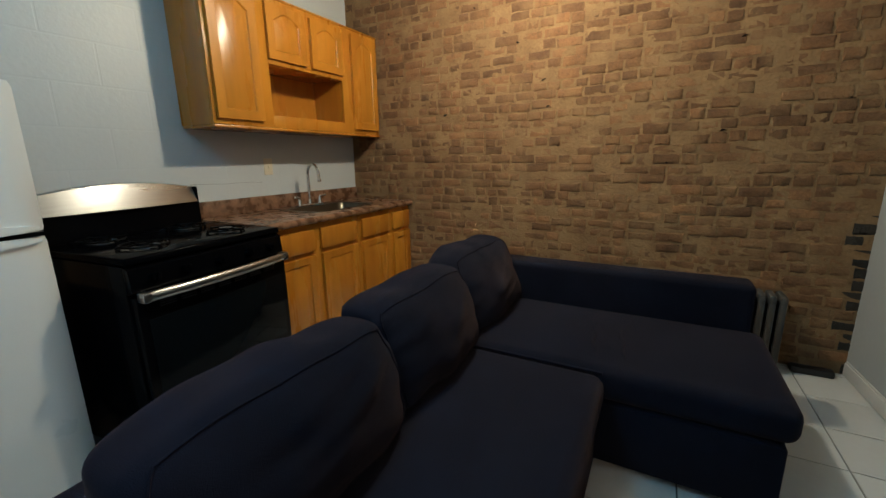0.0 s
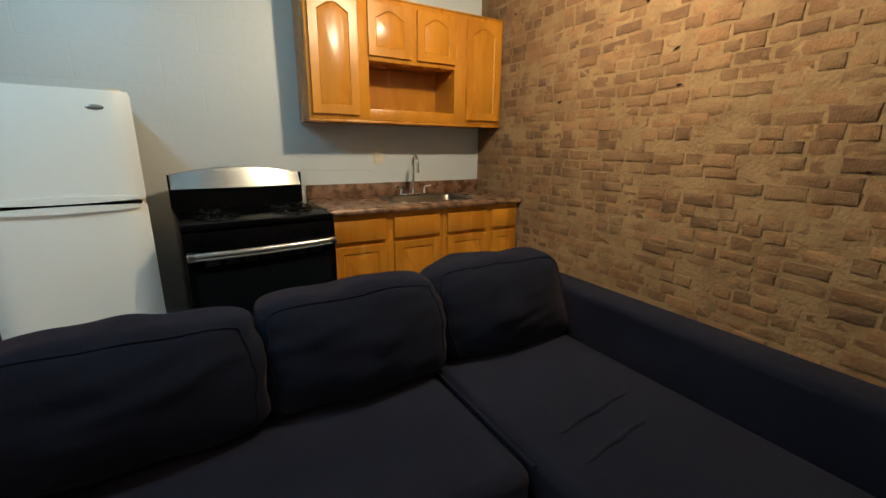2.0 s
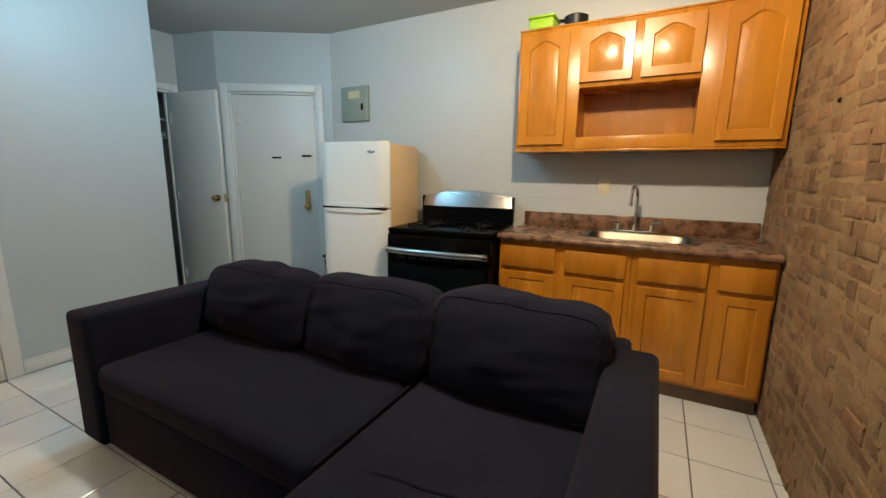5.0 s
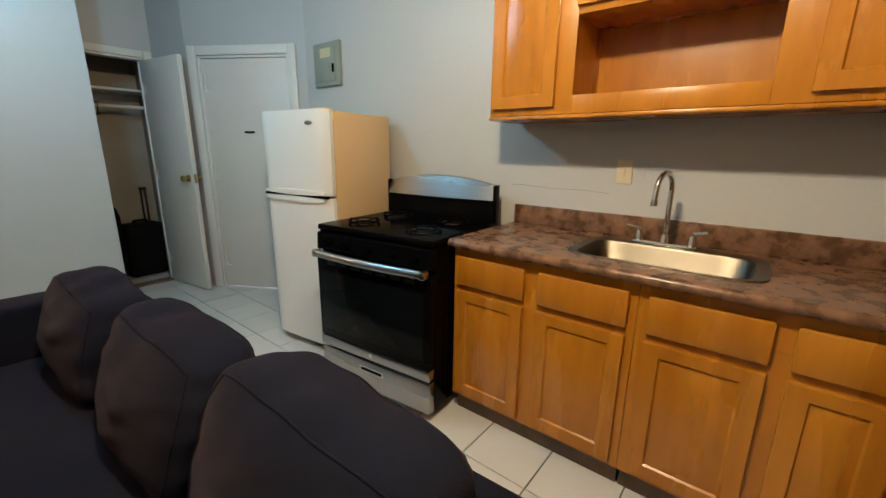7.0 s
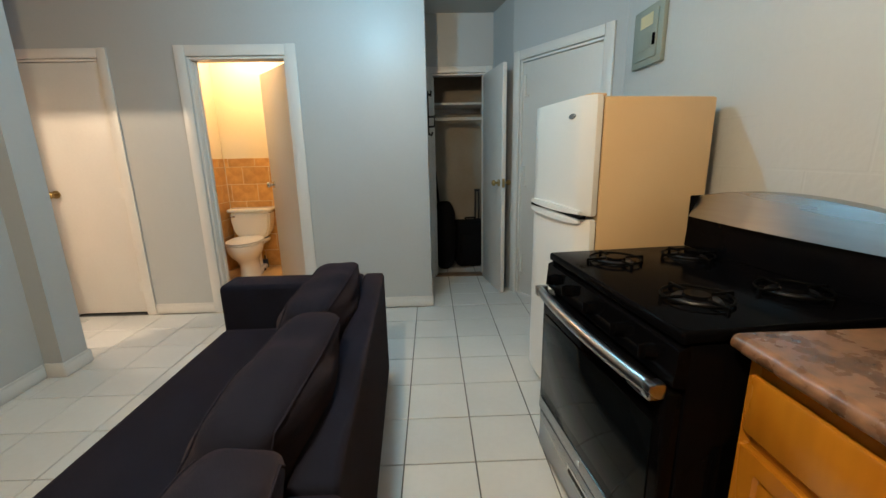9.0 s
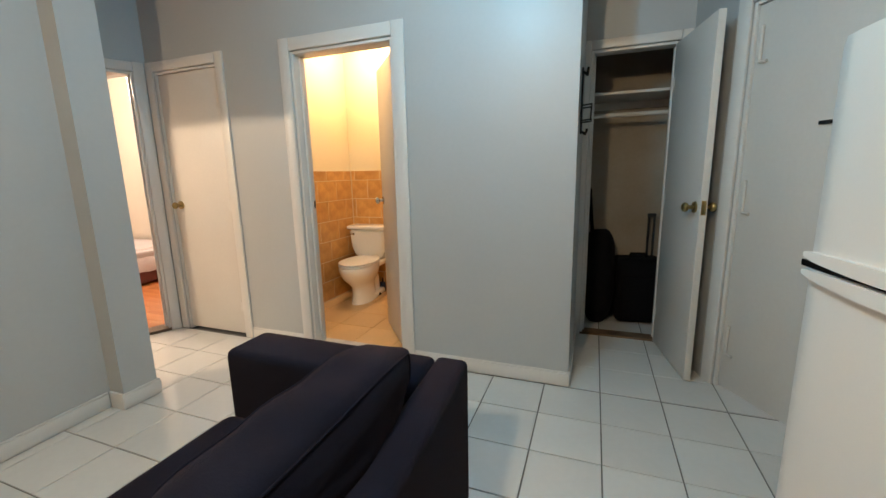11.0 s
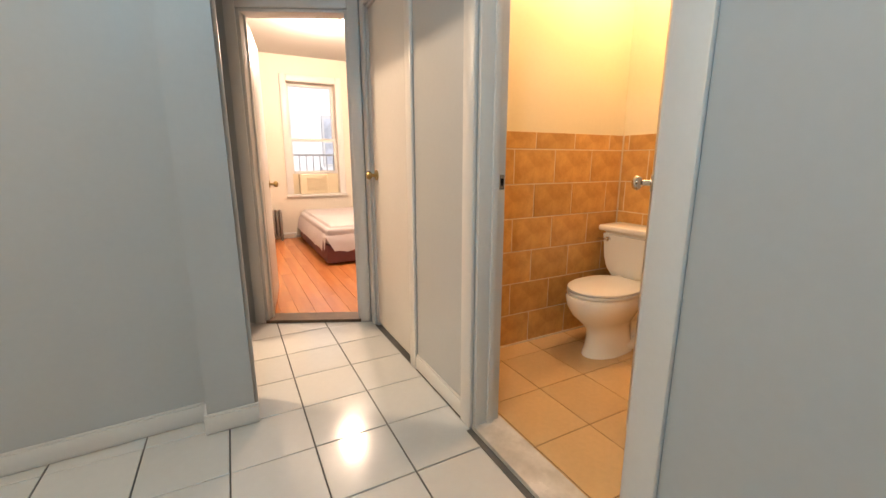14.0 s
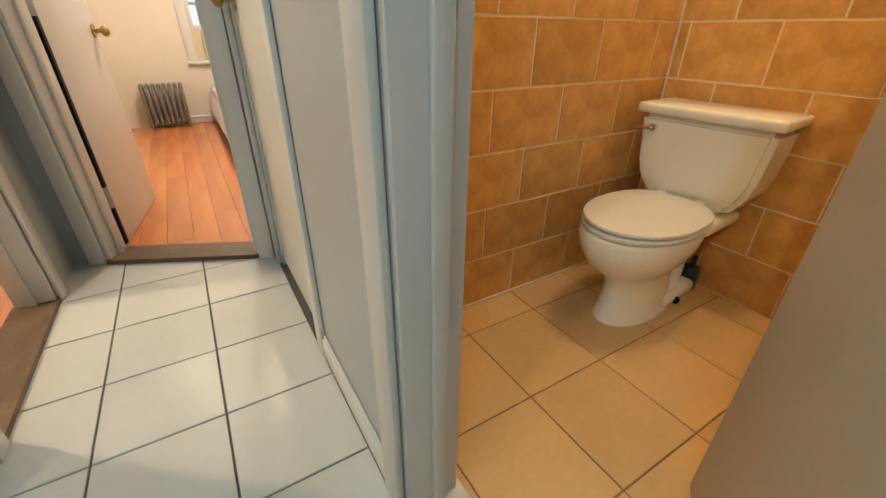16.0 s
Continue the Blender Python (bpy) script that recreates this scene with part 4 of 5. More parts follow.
# ---- alcove and closet ----
shelf = thing("closet_shelf", (-1.61, -2.08, 1.80), "white painted closet shelf", "shelf")
part("board", B(-0.355, 0.355, -0.22, 0.20, 0.0, 0.02, 0.002), DOORP, shelf)
part("cleat", B(-0.355, 0.355, -0.219, -0.195, -0.055, -0.0005, 0.003), DOORP, shelf)
rail = thing("closet_rod", (-1.61, -2.02, 1.67), "white closet rod under the shelf", "closet rod")
bm = bmesh.new()
rod(bm, (-0.358, 0, 0), (0.358, 0, 0), 0.016, 16)
part("rod", bm, DOORP, rail)
for x in (-0.355, 0.355):
    part("socket", B(x - 0.006, x + 0.006, -0.03, 0.03, -0.04, 0.04, 0.004), DOORP, rail)


def suitcase(at, rz, w, d, h, label, pull):
    r = thing("suitcase", at, label, "suitcase", "luggage in the closet", rz=rz)
    part("shell", B(-w / 2, w / 2, -d / 2, d / 2, 0.03, h, 0.035, 3), CASE, r)
    part("front_pocket", B(-w / 2 + 0.03, w / 2 - 0.03, d / 2, d / 2 + 0.035, 0.08, h - 0.14, 0.018, 2), CASE, r)
    bm = bmesh.new()
    tube(bm, [(-0.06, 0, h - 0.002), (-0.055, 0, h + 0.028), (0.055, 0, h + 0.028), (0.06, 0, h - 0.002)], 0.011)
    part("carry_handle", bm, CASE, r)
    if pull:
        bm = bmesh.new()
        for s in (-0.125, -0.085):
            rod(bm, (s, -d / 2 + 0.03, h - 0.02), (s, -d / 2 + 0.03, h + pull), 0.009)
        box(bm, -0.138, -0.072, -d / 2 + 0.015, -d / 2 + 0.045, h + pull, h + pull + 0.03, 0.01)
        part("pull_handle", bm, PLASTIC, r)
    for s in (-w / 2 + 0.04, w / 2 - 0.04):
        bm = bmesh.new()
        rod(bm, (s - 0.012, -d / 2 + 0.04, 0.03), (s + 0.012, -d / 2 + 0.04, 0.03), 0.03, 16)
        part("wheel", bm, PLASTIC, r)
    return r


suitcase((-1.755, -2.09, 0), 8, 0.34, 0.24, 0.55, "black fabric wheeled suitcase with its handle pulled out", 0.32)
bag = thing("duffel_bag", (-1.455, -2.03, 0), "tall black fabric bag slumped in the closet", "bag")
bm = bmesh.new()
pad(bm, -0.115, 0.115, -0.14, 0.14, 0.0, 0.80, 0.015, 3.0, 0.02, 3.4, 32, 22)
part("bag_body", bm, CASE, bag)
bm = bmesh.new()
tube(bm, [(0.06, -0.05, 0.74), (0.085, -0.06, 1.02), (0.09, -0.02, 1.10), (0.095, 0.02, 1.02), (0.10, 0.03, 0.70)], 0.014)
part("strap", bm, CASE, bag)
hook = thing("wall_rack", (-1.2995, -1.03, 1.46), "black metal key rack on the alcove wall", "rack")
part("back_bar", B(-0.012, -0.001, -0.012, 0.012, 0.0, 0.36, 0.005), DARKMETAL, hook)
bm = bmesh.new()
for z in (0.07, 0.15):
    tube(bm, [(-0.01, -0.05, z), (-0.06, -0.05, z + 0.005), (-0.06, 0.06, z + 0.005), (-0.01, 0.06, z)], 0.004, 8)
tube(bm, [(-0.06, 0.0, 0.155), (-0.055, 0.0, 0.075)], 0.004, 8)
part("basket", bm, DARKMETAL, hook)
bm = bmesh.new()
tube(bm, [(-0.006, 0, 0.02), (-0.03, 0, 0.0), (-0.04, 0, 0.03)], 0.007, 8)
part("hook", bm, DARKMETAL, hook)
bm = bmesh.new()
tube(bm, [(-0.006, 0, 0.34), (-0.03, 0, 0.32), (-0.035, 0, 0.36)], 0.007, 8)
part("hook", bm, DARKMETAL, hook)

# smoke detector over the bedroom door
smoke = new("smoke_detector")
smoke.matrix_basis = along(H_P, H_Q) @ pose(0.585, 0, 2.27)
tagged(smoke, "round white smoke detector above the bedroom door", "smoke detector")
bm = bmesh.new()
rod(bm, (0, -0.001, 0), (0, -0.03, 0), 0.06, 28, 0.054)
part("housing", bm, TRIM, smoke)
bm = bmesh.new()
rod(bm, (0.0, -0.03, 0.0), (0.0, -0.034, 0.0), 0.014, 14)
part("test_button", bm, IVORY, smoke)


# ---- toilet ----
def toilet():
    r = thing("toilet", (0.79, -2.30, 0), "white porcelain two-piece toilet with closed lid", "toilet", rz=4)

    def oval(cx, cy, hx, hy, z, n=36, back=1.0):
        pts = []
        for a in np.linspace(0, 2 * math.pi, n, endpoint=False):
            y = math.sin(a)
            k = 2.0 if y > 0 else 2.6
            pts.append((cx + hx * math.copysign(abs(math.cos(a)) ** (2 / k), math.cos(a)), cy + hy * math.copysign(abs(y) ** (2 / k), y), z))
        return pts

    bm = bmesh.new()
    loft(bm, [oval(0, 0.355, 0.104, 0.195, 0.001), oval(0, 0.355, 0.102, 0.192, 0.018), oval(0, 0.357, 0.092, 0.176, 0.05), oval(0, 0.362, 0.086, 0.164, 0.12), oval(0, 0.372, 0.087, 0.166, 0.17), oval(0, 0.392, 0.108, 0.190, 0.215), oval(0, 0.422, 0.148, 0.222, 0.270), oval(0, 0.434, 0.168, 0.241, 0.325), oval(0, 0.438, 0.175, 0.247, 0.372), oval(0, 0.438, 0.168, 0.24, 0.388)])
    part("bowl", bm, PORCELAIN, r)
    part("foot_flange", B(-0.098, 0.098, 0.050, 0.30, 0.001, 0.060, 0.022, 3), PORCELAIN, r)
    bm = bmesh.new()
    tube(bm, [(0.0, 0.30, 0.19), (0.0, 0.20, 0.225), (0.0, 0.12, 0.18), (0.0, 0.11, 0.05)], 0.055, 18)
    part("trapway", bm, PORCELAIN, r)
    part("deck", B(-0.155, 0.155, 0.02, 0.28, 0.335, 0.386, 0.02, 3), PORCELAIN, r)
    bm = bmesh.new()
    loft(bm, [oval(0, 0.43, 0.176, 0.236, 0.389), oval(0, 0.43, 0.181, 0.242, 0.396), oval(0, 0.43, 0.181, 0.242, 0.404), oval(0, 0.43, 0.176, 0.236, 0.409)])
    part("seat", bm, WHITE, r)
    bm = bmesh.new()
    loft(bm, [oval(0, 0.428, 0.176, 0.234, 0.412), oval(0, 0.428, 0.181, 0.241, 0.418), oval(0, 0.428, 0.179, 0.239, 0.426), oval(0, 0.428, 0.16, 0.21, 0.434), oval(0, 0.428, 0.08, 0.12, 0.437)])
    part("lid", bm, WHITE, r)
    for s in (-0.07, 0.07):
        part("seat_hinge", B(s - 0.02, s + 0.02, 0.175, 0.21, 0.388, 0.43, 0.006), WHITE, r)
    bm = bmesh.new()
    loft(bm, [[(sx * w, y0 if sy < 0 else y1, z) for sx, sy in ((-1, -1), (1, -1), (1, 1), (-1, 1))] for w, y0, y1, z in ((0.135, 0.015, 0.165, 0.387), (0.175, 0.005, 0.180, 0.43), (0.205, 0.0, 0.188, 0.50), (0.225, -0.003, 0.198, 0.70))])
    bmesh.ops.bevel(bm, geom=bm.edges[:], offset=0.02, segments=3, affect="EDGES")
    part("tank", bm, PORCELAIN, r)
    part("tank_lid", B(-0.24, 0.24, -0.01, 0.213, 0.701, 0.738, 0.012, 3), PORCELAIN, r)
    bm = bmesh.new()
    rod(bm, (0.165, 0.195, 0.655), (0.165, 0.212, 0.655), 0.013)
    tube(bm, [(0.165, 0.212, 0.655), (0.165, 0.222, 0.655), (0.225, 0.226, 0.65)], 0.006)
    part("flush_lever", bm, CHROME, r, "chrome flush lever")
    for s in (-1, 1):
        bm = ball(bmesh.new(), (s * 0.098, 0.2, 0.02), (0.016, 0.016, 0.016))
        part("bolt_cap", bm, DARKMETAL, r)


toilet()
supply = thing("supply_hose", (1.0, -2.30, 0), "chrome water supply valve and hose behind the toilet", "hose")
bm = bmesh.new()
tube(bm, [(0.04, 0.0, 0.16), (0.0, 0.02, 0.16), (-0.02, 0.03, 0.22), (-0.03, 0.06, 0.38)], 0.008)
part("hose", bm, CHROME, supply)
bm = bmesh.new()
rod(bm, (0.09, 0.0, 0.16), (0.03, 0.0, 0.16), 0.014)
part("valve", bm, CHROME, supply)
brush = thing("toilet_brush", (0.730, -2.275, 0), "dark blue toilet brush in its holder", "toilet brush")
bm = bmesh.new()
rod(bm, (0, 0, 0), (0, 0, 0.10), 0.034, 20, 0.03)
part("holder", bm, material("navy_plastic", (0.015, 0.03, 0.07), 0.35, vary=0.1, bump=0.02), brush)
bm = bmesh.new()
rod(bm, (0, 0, 0.10), (0, 0, 0.15), 0.008)
part("handle", bm, PLASTIC, brush)

# ---- bedroom ----
SHEET = material("pale_sheet", (0.54, 0.50, 0.52), 0.9, vary=0.06, scale=5, fine=120, bump=0.25)
BOXSPRING = material("maroon_box_spring", (0.17, 0.062, 0.062), 0.9, vary=0.2, scale=6, fine=120, bump=0.2)
bed = thing("bed", (3.62, -0.86, 0), "low bed with maroon box spring and rumpled pale sheet", "bed")
part("box_spring", B(0.0, 1.86, -1.40, 0.0, 0.03, 0.24, 0.02, 2), BOXSPRING, bed)
bm = bmesh.new()
nx, ny = 36, 30
verts = {}
for i in range(nx + 1):
    for j in range(ny + 1):
        u, v = i / nx, j / ny
        x, y, z = -0.012 + 1.885 * u, 0.012 - 1.425 * v, 0.435 + 0.012 * noise.noise(Vector((u * 6, v * 5, 2)))
        if i == 0 or j == 0:
            z = 0.200 - 0.055 * abs(noise.noise(Vector((u * 9, v * 9, 7)))) - 0.02
            x -= 0.02 if i == 0 else 0
            y += 0.02 if j == 0 else 0
        if i == 1 or j == 1:
            z = 0.325 + 0.01 * noise.noise(Vector((u * 25, v * 25, 3)))
            x += 0.018 * noise.noise(Vector((v * 22, 1, 5))) - 0.045 if i == 1 else 0
            y += 0.018 * noise.noise(Vector((u * 22, 1, 9))) + 0.042 if j == 1 else 0
        verts[i, j] = bm.verts.new((x, y, z))
for i in range(nx):
    for j in range(ny):
        bm.faces.new((verts[i, j], verts[i, j + 1], verts[i + 1, j + 1], verts[i + 1, j]))
part("sheet", bm, SHEET, bed, "pale wrinkled fitted sheet")
part("mattress", B(0.012, 1.85, -1.39, -0.012, 0.242, 0.412, 0.03, 3), SHEET, bed)
for x in (0.1, 1.7):
    for y in (-0.1, -1.3):
        bm = bmesh.new()
        rod(bm, (x, y, 0), (x, y, 0.03), 0.025)
        part("foot", bm, PLASTIC, bed)


def glass_material():
    m = bpy.data.materials.new("window_glass")
    m.use_nodes = True
    b = m.node_tree.nodes["Principled BSDF"]
    b.inputs["Base Color"].default_value = (1, 1, 1, 1)
    b.inputs["Transmission Weight"].default_value = 1.0
    b.inputs["Roughness"].default_value = 0.0
    b.inputs["IOR"].default_value = 1.1
    return m


GLASS = glass_material()
WZ0, WZ1 = 0.66, 2.26


def window(name, WY0, WY1, cooled=False):
    r = new(name)
    r.location = (5.60, 0, 0)
    tagged(r, "white double-hung sash window with wooden trim", "window", kind="structure")
    for a, b, c, d, n in ((WY0 - 0.09, WY0, WZ0, WZ1 + 0.09, "casing_board"), (WY1, WY1 + 0.09, WZ0, WZ1 + 0.09, "casing_board"), (WY0 + 0.001, WY1 - 0.001, WZ1, WZ1 + 0.088, "head_casing")):
        part(n, B(-0.022, -0.001, a, b, c, d, 0.005), TRIM, r)
    part("window_sill", B(-0.055, 0.16, WY0 - 0.10, WY1 + 0.10, WZ0 - 0.035, WZ0 - 0.001, 0.006), TRIM, r)
    zm = 1.46
    for z0, z1, x in ((WZ0 + (0.30 if cooled else 0.0), zm + 0.02, 0.10), (zm - 0.02, WZ1, 0.145)):
        for a, b, c, d in ((WY0, WY0 + 0.045, z0, z1), (WY1 - 0.045, WY1, z0, z1), (WY0 + 0.045, WY1 - 0.045, z0, z0 + 0.045), (WY0 + 0.045, WY1 - 0.045, z1 - 0.045, z1)):
            part("sash_bar", B(x, x + 0.035, a + 0.0005, b - 0.0005, c, d, 0.004), TRIM, r)
        g = part("pane", B(x + 0.015, x + 0.018, WY0 + 0.044, WY1 - 0.044, z0 + 0.044, z1 - 0.044), GLASS, r)
        g.visible_shadow = False
    for a, b in ((WY0, -1.345), (-0.925, WY1)) if cooled else ():
        part("side_panel", B(0.105, 0.115, a, b, WZ0, WZ0 + 0.30), IVORY, r, "pale accordion panel beside the air conditioner")


window("window_1", -1.52, -0.83, True)
window("window_2", 1.29, 1.98)
tagged(part("baseboard", B(5.585, 5.599, 0.29, 2.89, 0.02, 0.13, 0.003), TRIM), "white painted wooden baseboard", "baseboard", kind="structure")
ac = thing("air_conditioner", (5.70, -1.135, WZ0), "beige window air conditioner in the lower sash", "air conditioner")
part("housing", B(-0.10, 0.35, -0.208, 0.208, 0.0, 0.295, 0.012), IVORY, ac)
for k in range(9):
    part("louvre", B(-0.112, -0.101, -0.185, 0.10, 0.045 + k * 0.024, 0.056 + k * 0.024, 0.002), IVORY, ac)
part("control_panel", B(-0.108, -0.101, 0.115, 0.195, 0.04, 0.26, 0.003), IVORY, ac)
radiator((5.45, -0.42, 0), 0, 8, 0.46, "small grey cast iron radiator under the bedroom window wall", RADPAINT)
pipe = thing("heating_pipe", (5.52, -0.70, 0), "white painted heating pipe along the bedroom floor", "pipe")
bm = bmesh.new()
tube(bm, [(0.0, 0.09, 0.09), (0.0, -0.10, 0.09), (0.0, -0.10, 0.05), (0.0, -0.8, 0.05)], 0.018, 10)
part("pipe_run", bm, TRIM, pipe)
bm = bmesh.new()
rod(bm, (0, -0.5, 0), (0, -0.5, 0.04), 0.012)
part("pipe_stand", bm, TRIM, pipe)

# ---- outside the bedroom window ----
FACADE = material("pale_facade", (0.80, 0.80, 0.80), 0.9, vary=0.12, scale=0.6, fine=9, bump=0.1)
# sky glare on the far panes is put into their pale colour
SKYPANE = material("sky_glare_far_glass", (0.58, 0.62, 0.70), 0.2, vary=0.3, scale=1.5, fine=10, bump=0.0)
IRON = material("fire_escape_paint", (0.46, 0.47, 0.49), 0.6, vary=0.1, bump=0.02)
house = thing("apartment_building", (13.0, -2.0, -6.0), "pale apartment building across the yard, sky glare put into its window panes", "building")
part("facade", B(0, 4, -8, 8, 0, 15), FACADE, house)
part("roof", B(-0.2, 4, -8.1, 8.1, 15.002, 15.3), FACADE, house)
for k in range(5):
    for j in range(6):
        y, z = -7 + j * 2.6, 1.2 + k * 2.9
        w = part("window", B(-0.04, 0.02, y, y + 1.0, z, z + 1.6), TRIM, house)
        for c in (0, 1):
            part("pane", B(-0.052, -0.041, y + 0.07, y + 0.93, z + 0.07 + c * 0.77, z + 0.73 + c * 0.77), SKYPANE, w)
        part("sill", B(-0.14, -0.001, y - 0.08, y + 1.08, z - 0.12, z - 0.02), FACADE, w)
escape = thing("fire_escape", (6.55, -1.2, 0.62), "dark iron fire escape railing outside the window", "fire escape")
part("platform", B(-0.35, 0.35, -1.4, 1.4, -0.04, 0.0), IRON, escape)
part("bracket", B(-0.70, -0.35, -0.03, 0.03, -0.04, 0.0), IRON, escape)
part("top_rail", B(0.33, 0.36, -1.4, 1.4, 0.62, 0.65), IRON, escape)
for k in range(24):
    part("baluster", B(0.338, 0.352, -1.38 + k * 0.12, -1.366 + k * 0.12, 0.0, 0.62), IRON, escape)
slab("ground", -60, 80, -70, 70, -6.2, -6.0, material("yard_concrete", (0.28, 0.28, 0.27), 0.9, vary=0.15, scale=0.5, fine=20, bump=0.1), "grey concrete yard", "ground")

BGROUT = material("tan_grout", (0.24, 0.15, 0.07), 0.9, vary=0.2, scale=8, fine=100, bump=0.2)
DARKBRICK = material("darker_brick", (0.030, 0.024, 0.018), 0.9, vary=0.3, scale=9, fine=120, bump=0.5, random_piece=0.3)
# ---- pieces: tiles, planks, bricks ----
def prism(name, sx, sy, sz, mat, bev=0.0):
    """A shared mesh: a slab with its top at z = 0 whose upper edges are chamfered."""
    bm = bmesh.new()
    loft(bm, [[(-sx / 2, -sy / 2, -sz), (sx / 2, -sy / 2, -sz), (sx / 2, sy / 2, -sz), (-sx / 2, sy / 2, -sz)], [(-sx / 2, -sy / 2, -bev), (sx / 2, -sy / 2, -bev), (sx / 2, sy / 2, -bev), (-sx / 2, sy / 2, -bev)], [(-sx / 2 + bev, -sy / 2 + bev, 0), (sx / 2 - bev, -sy / 2 + bev, 0), (sx / 2 - bev, sy / 2 - bev, 0), (-sx / 2 + bev, sy / 2 - bev, 0)]])
    return mesh_of(name, bm, mat, smooth=False)


def lay(owner, name, x0, x1, y0, y1, px, py, ox, oy, mat, m=Matrix.Identity(4), gap=0.006, offset=0.0, deep=0.012, bev=0.0015, rough_z=0.0006, keep=None):
    """Lays pieces of pitch px by py over a rectangle, cut at its edges, each an object of its own under owner."""
    shared = {}
    inv = owner.matrix_basis.inverted()
    for j in range(math.floor((y0 - oy) / py), math.ceil((y1 - oy) / py)):
        o = ox + (offset * px if j % 2 else 0)
        for i in range(math.floor((x0 - o) / px), math.ceil((x1 - o) / px)):
            a, b = max(x0, o + i * px + gap / 2), min(x1, o + (i + 1) * px - gap / 2)
            c, d = max(y0, oy + j * py + gap / 2), min(y1, oy + (j + 1) * py - gap / 2)
            if b - a < 0.012 or d - c < 0.012 or (keep and not keep((a + b) / 2, (c + d) / 2)):
                continue
            key = (round(b - a, 3), round(d - c, 3))
            if key not in shared:
                shared[key] = prism(name, b - a, d - c, deep, mat, bev)
            ob = new(name, shared[key])
            ob.parent = owner
            ob.matrix_basis = inv @ m @ Matrix.Translation(((a + b) / 2, (c + d) / 2, random.uniform(-rough_z, rough_z)))


def end_line(y):
    """x of the slanting end of the hall at y."""
    return 2.27 + (y - 0.01) * 0.47


lay(floor, "floor_tile", -2.60, X_EAST, 0.117, Y_NORTH + 0.02, 0.3125, 0.309, 0.71, -0.192, TILE)
lay(floor, "floor_tile", -2.60, 0.707, -0.822, 0.117, 0.3125, 0.309, 0.71, -0.192, TILE)
lay(floor, "floor_tile", 0.707, 2.40, -0.822, 0.117, 0.303, 0.309, 0.71, -0.192, TILE, keep=lambda x, y: x < end_line(y) + 0.25)
lay(floor, "floor_tile", -2.60, -1.25, -2.30, -0.823, 0.3125, 0.309, 0.71, -0.192, TILE, keep=lambda x, y: x > -2.2 - max(0.0, y + 1.2) * 0.585)
bath_bed = slab("bath_floor", -0.48, 1.10, -2.34, -0.955, -0.0055, 0.0, BGROUT, "tan ceramic tile bathroom floor", "floor")
lay(bath_bed, "bath_tile", -0.47, 1.09, -2.33, -0.957, 0.325, 0.305, 0.615, -1.285, BTILE, Matrix.Translation((0, 0, 0.003)), gap=0.004, deep=0.006)
# bedroom and spare room planks
for j in range(-20, 2):
    y0 = j * 0.12
    lay(floor, "plank", max(2.02, end_line(y0 + 0.06) + 0.10) if y0 > -0.95 else 2.02, 5.6, y0, y0 + 0.12, 1.2, 0.12, 0.2 + 0.44 * (j % 3), y0, PLANK, Matrix.Translation((0, 0, 0.006)), gap=0.0015, bev=0.0008)
for j in range(24):
    y0 = 0.13 + j * 0.115
    lay(floor, "plank", 1.24, 5.6, y0, y0 + 0.115, 1.2, 0.115, 0.2 + 0.44 * (j % 3), y0, PLANK, Matrix.Translation((0, 0, 0.006)), gap=0.0015, bev=0.0008)
# bathroom wall tiles
WAINS = 1.30
backing = slab("tile_backing_east", 1.088, 1.0985, -2.33, -0.95, 0.0, WAINS, WGROUT, "pale grout behind the bathroom wall tiles", "wall")
lay(backing, "wall_tile", 0.95, 2.33, 0.0, WAINS, 0.305, 0.20, 0.065, 0.004, WTILE, Matrix(((0, 0, -1, 1.0865), (-1, 0, 0, 0), (0, 1, 0, 0), (0, 0, 0, 1))), gap=0.006, offset=0.5, deep=0.006)
backing = slab("tile_backing_south", -0.47, 1.083, -2.3385, -2.328, 0.0, WAINS, WGROUT, "pale grout behind the bathroom wall tiles", "wall")
lay(backing, "wall_tile", -1.08, 0.47, 0.0, WAINS, 0.305, 0.20, -0.736, 0.004, WTILE, Matrix(((-1, 0, 0, 0), (0, 0, 1, -2.3265), (0, 1, 0, 0), (0, 0, 0, 1))), gap=0.006, offset=0.5, deep=0.006)
slab("corner_caulk", 1.079, 1.0855, -2.3255, -2.319, 0.004, WAINS, WGROUT, "pale caulk line in the tiled corner", "trim")
slab("base_caulk", 1.078, 1.0855, -2.318, -0.96, 0.0035, 0.0125, WGROUT, "pale caulk line along the tiled wall base", "trim")


# the brick wall: uneven old bricks with worn corners
def brick_mesh(k, mat=BRICK):
    rnd = random.Random(k)
    bm = bmesh.new()
    L, H = 0.198 + rnd.uniform(-0.006, 0.004), 0.056 + rnd.uniform(-0.004, 0.003)
    rings = []
    for dep, grow in ((0.0, 0.004), (-0.009, 0.001), (-0.0130, -0.003), (-0.0145, -0.009)):
        ring = []
        for u, v in ((-1, -1), (-0.3, -1), (0.4, -1), (1, -1), (1, 0.1), (1, 1), (0.3, 1), (-0.4, 1), (-1, 1), (-1, -0.1)):
            ring.append((u * (L / 2 + grow) + rnd.uniform(-0.0055, 0.0055), dep + rnd.uniform(-0.002, 0.002) * (dep < -0.005), v * (H / 2 + grow) + rnd.uniform(-0.0038, 0.0038)))
        rings.append(ring)
    loft(bm, rings)
    return mesh_of("brick", bm, mat)


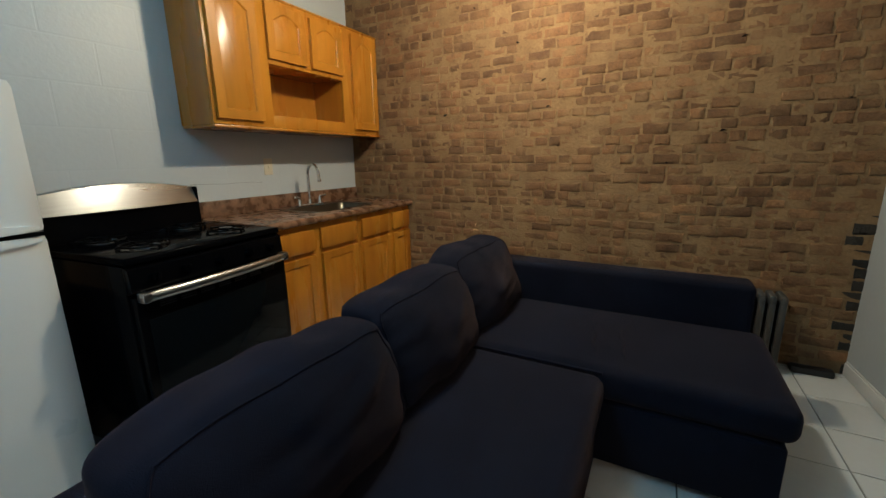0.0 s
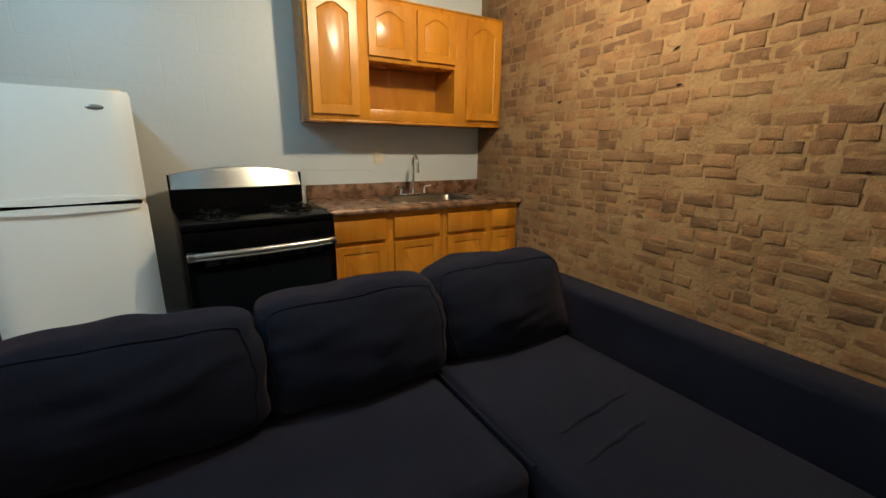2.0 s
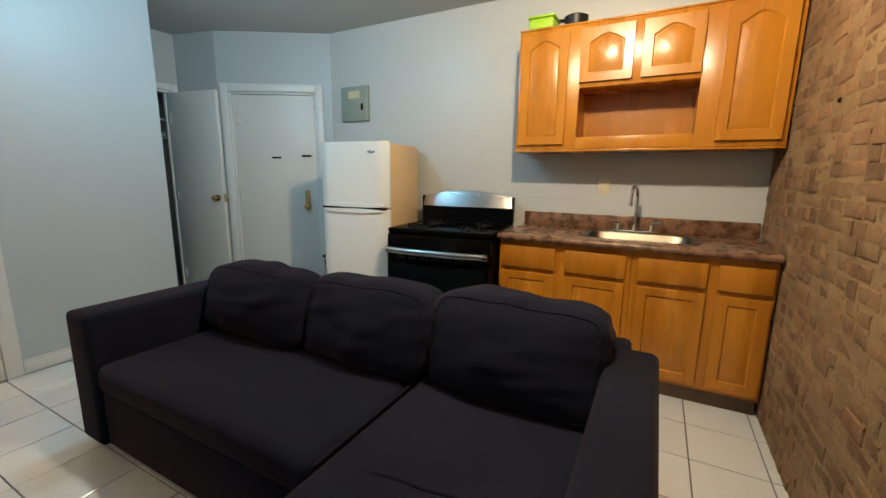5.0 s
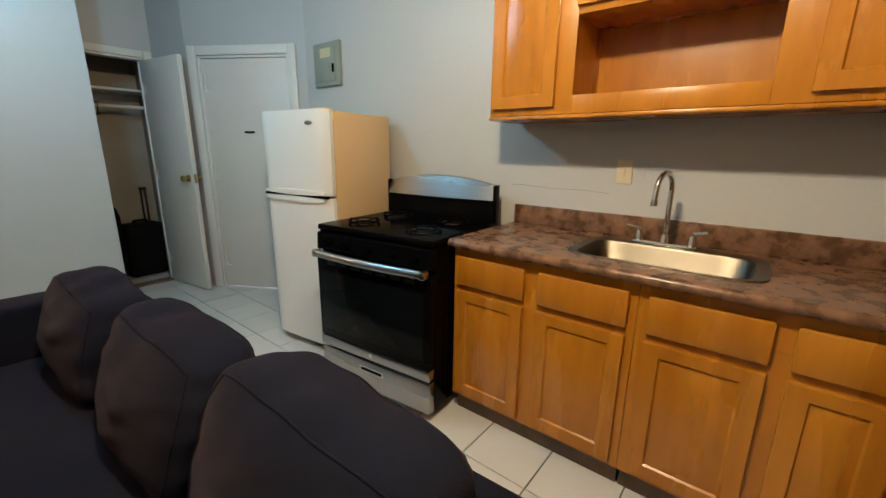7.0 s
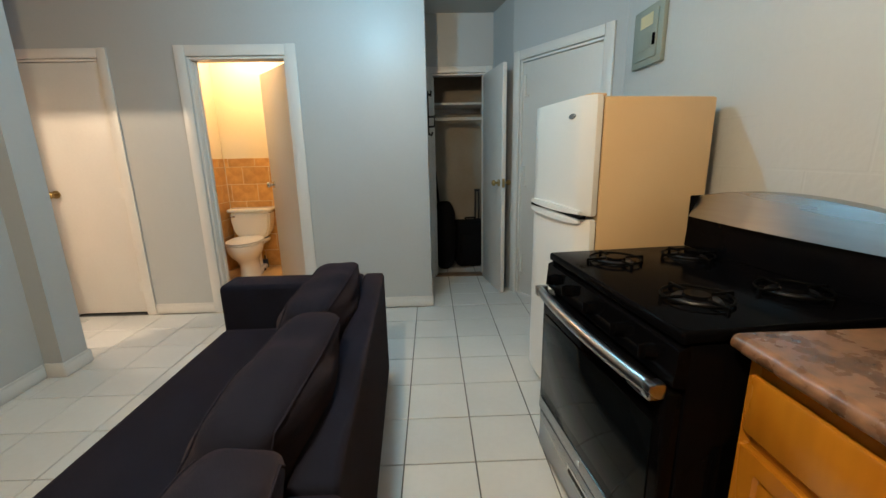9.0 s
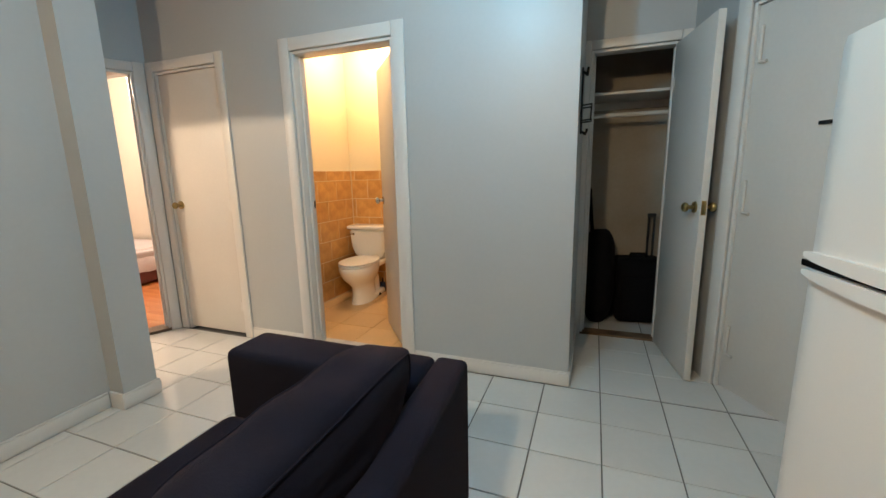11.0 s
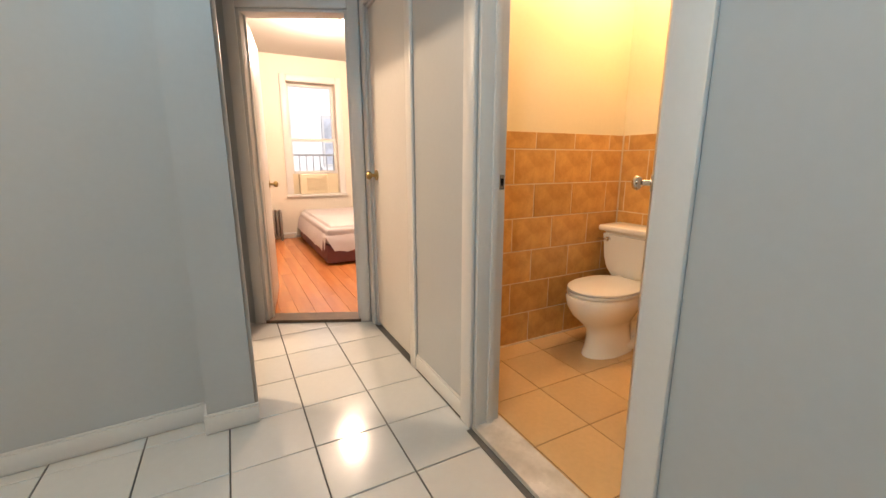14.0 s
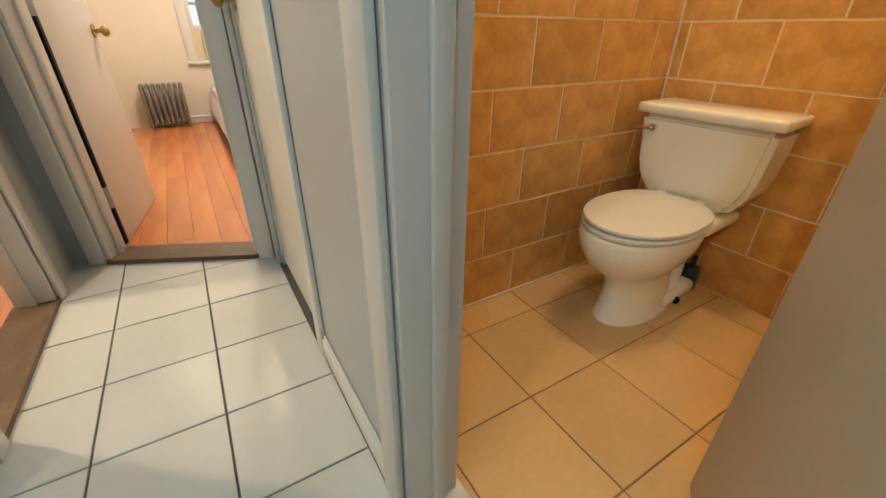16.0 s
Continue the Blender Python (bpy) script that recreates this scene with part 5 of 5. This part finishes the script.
def bricks():
    kinds, dark_kinds = [brick_mesh(k) for k in range(14)], [brick_mesh(3, DARKBRICK)]
    px, pz = 0.168, 0.0640
    rest, rnd = bmesh.new(), random.Random(5)
    near, dark_end = 0, []
    for j in range(int(CEILING / pz) + 1):
        header = j % 6 == 3
        o = rnd.uniform(-0.02, 0.02) + (0.5 * px if j % 2 else 0)
        x = X_WEST - 0.1 + o
        while x < X_EAST + 0.05:
            w = (0.098 if header or rnd.random() < 0.50 else px) * rnd.uniform(0.88, 1.06)
            cx = x + w / 2
            z = (j + 0.5) * pz + rnd.uniform(-0.006, 0.006) + 0.010 * math.sin(cx * 1.7 + j * 0.25) + 0.006 * math.sin(cx * 5.3 + j * 1.7)
            x += w
            if cx < X_WEST + w / 2 - 0.02 or cx > X_EAST - w / 2 + 0.03 or z > CEILING - 0.03 or rnd.random() < 0.012:
                continue
            sx = (w - 0.014) / 0.198
            m = Matrix.Translation((cx, Y_NORTH + 0.0125 + rnd.uniform(-0.0035, 0.0035), z)) @ pose(0, 0, 0, rnd.uniform(-3, 3), rnd.uniform(-1.4, 1.4), rnd.uniform(-1.0, 1.0)) @ Matrix.Diagonal((sx, 1, rnd.uniform(0.90, 1.13), 1))
            if 1.0 < z < 1.85 and -2.5 < cx < 0.75 and near < 300:
                ob = new("brick", rnd.choice(kinds))
                ob.parent = brick_wall
                ob.matrix_basis = brick_wall.matrix_basis.inverted() @ m
                near += 1
            else:
                me = rnd.choice(kinds)
                # bricks at the far east end get a darker colour
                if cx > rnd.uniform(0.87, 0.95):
                    dark_end.append(m)
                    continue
                t = bmesh.new()
                t.from_mesh(me)
                merge(rest, t, m @ Matrix.Identity(4))
    me = mesh_of("brickwork", rest, BRICKWORK)
    ob = new("brickwork", me)
    ob.parent = brick_wall
    ob.matrix_basis = brick_wall.matrix_basis.inverted()
    tagged(ob, kind="stuff")
    for m in dark_end:
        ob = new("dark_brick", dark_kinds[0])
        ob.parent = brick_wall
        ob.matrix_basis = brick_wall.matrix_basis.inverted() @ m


def island_version(m):
    """The same surface with its per-piece variation taken from the mesh islands."""
    c = m.copy()
    n, l = c.node_tree.nodes, c.node_tree.links
    geo = n.new("ShaderNodeNewGeometry")
    for node in n:
        if node.bl_idname == "ShaderNodeObjectInfo":
            target = node.outputs["Random"].links[0].to_socket
            l.new(geo.outputs["Random Per Island"], target)
    return c


def mortar_coat():
    """An uneven skin of smeared mortar that laps over the edges of the bricks."""
    step = 0.013
    nx, nz = int((X_EAST - X_WEST) / step), int(CEILING / step)
    verts, faces = [], []
    for j in range(nz + 1):
        for i in range(nx + 1):
            x, z = X_WEST + (X_EAST - X_WEST) * i / nx, CEILING * j / nz
            n = noise.noise(Vector((x * 3.0, z * 4.5, 1.0))) * 0.30 + noise.noise(Vector((x * 11, z * 18, 4.0))) * 0.75 + noise.noise(Vector((x * 27, z * 40, 9.0))) * 0.75
            verts.append((x, Y_NORTH + 0.0034 - 0.0066 * n, z))
    for j in range(nz):
        for i in range(nx):
            a = j * (nx + 1) + i
            faces.append((a, a + 1, a + nx + 2, a + nx + 1))
    me = bpy.data.meshes.new("mortar_coat")
    me.from_pydata(verts, [], faces)
    me.materials.append(MORTAR)
    me.shade_smooth()
    ob = new("mortar_coat", me)
    ob.parent = brick_wall
    ob.matrix_basis = brick_wall.matrix_basis.inverted()


PIT = material("pit_shade", (0.014, 0.009, 0.006), 0.95, vary=0.3, bump=0.2, spec=0.1)


def pits():
    """Ragged holes of fallen mortar and brick corners, their shade painted on raised chips."""
    rnd = random.Random(11)
    for k in range(12):
        x, z = rnd.uniform(X_WEST + 0.35, X_EAST - 0.3), rnd.uniform(0.95, 2.45)
        a, h = rnd.uniform(0.006, 0.020), rnd.uniform(0.004, 0.008)
        edge = [(a * math.cos(u) * rnd.uniform(0.6, 1.2), 0.0, h * math.sin(u) * rnd.uniform(0.6, 1.3)) for u in np.linspace(0, 2 * math.pi, 11, endpoint=False)]
        bm = loft(bmesh.new(), [edge, [(px * 0.85, -0.004, pz * 0.85) for px, py, pz in edge]])
        ob = part("pit", bm, PIT, brick_wall)
        ob.matrix_basis = brick_wall.matrix_basis.inverted() @ pose(x, Y_NORTH - 0.0035, z, 0, rnd.uniform(-25, 25), 0)


BRICKWORK = island_version(BRICK)
bricks()
mortar_coat()
pits()
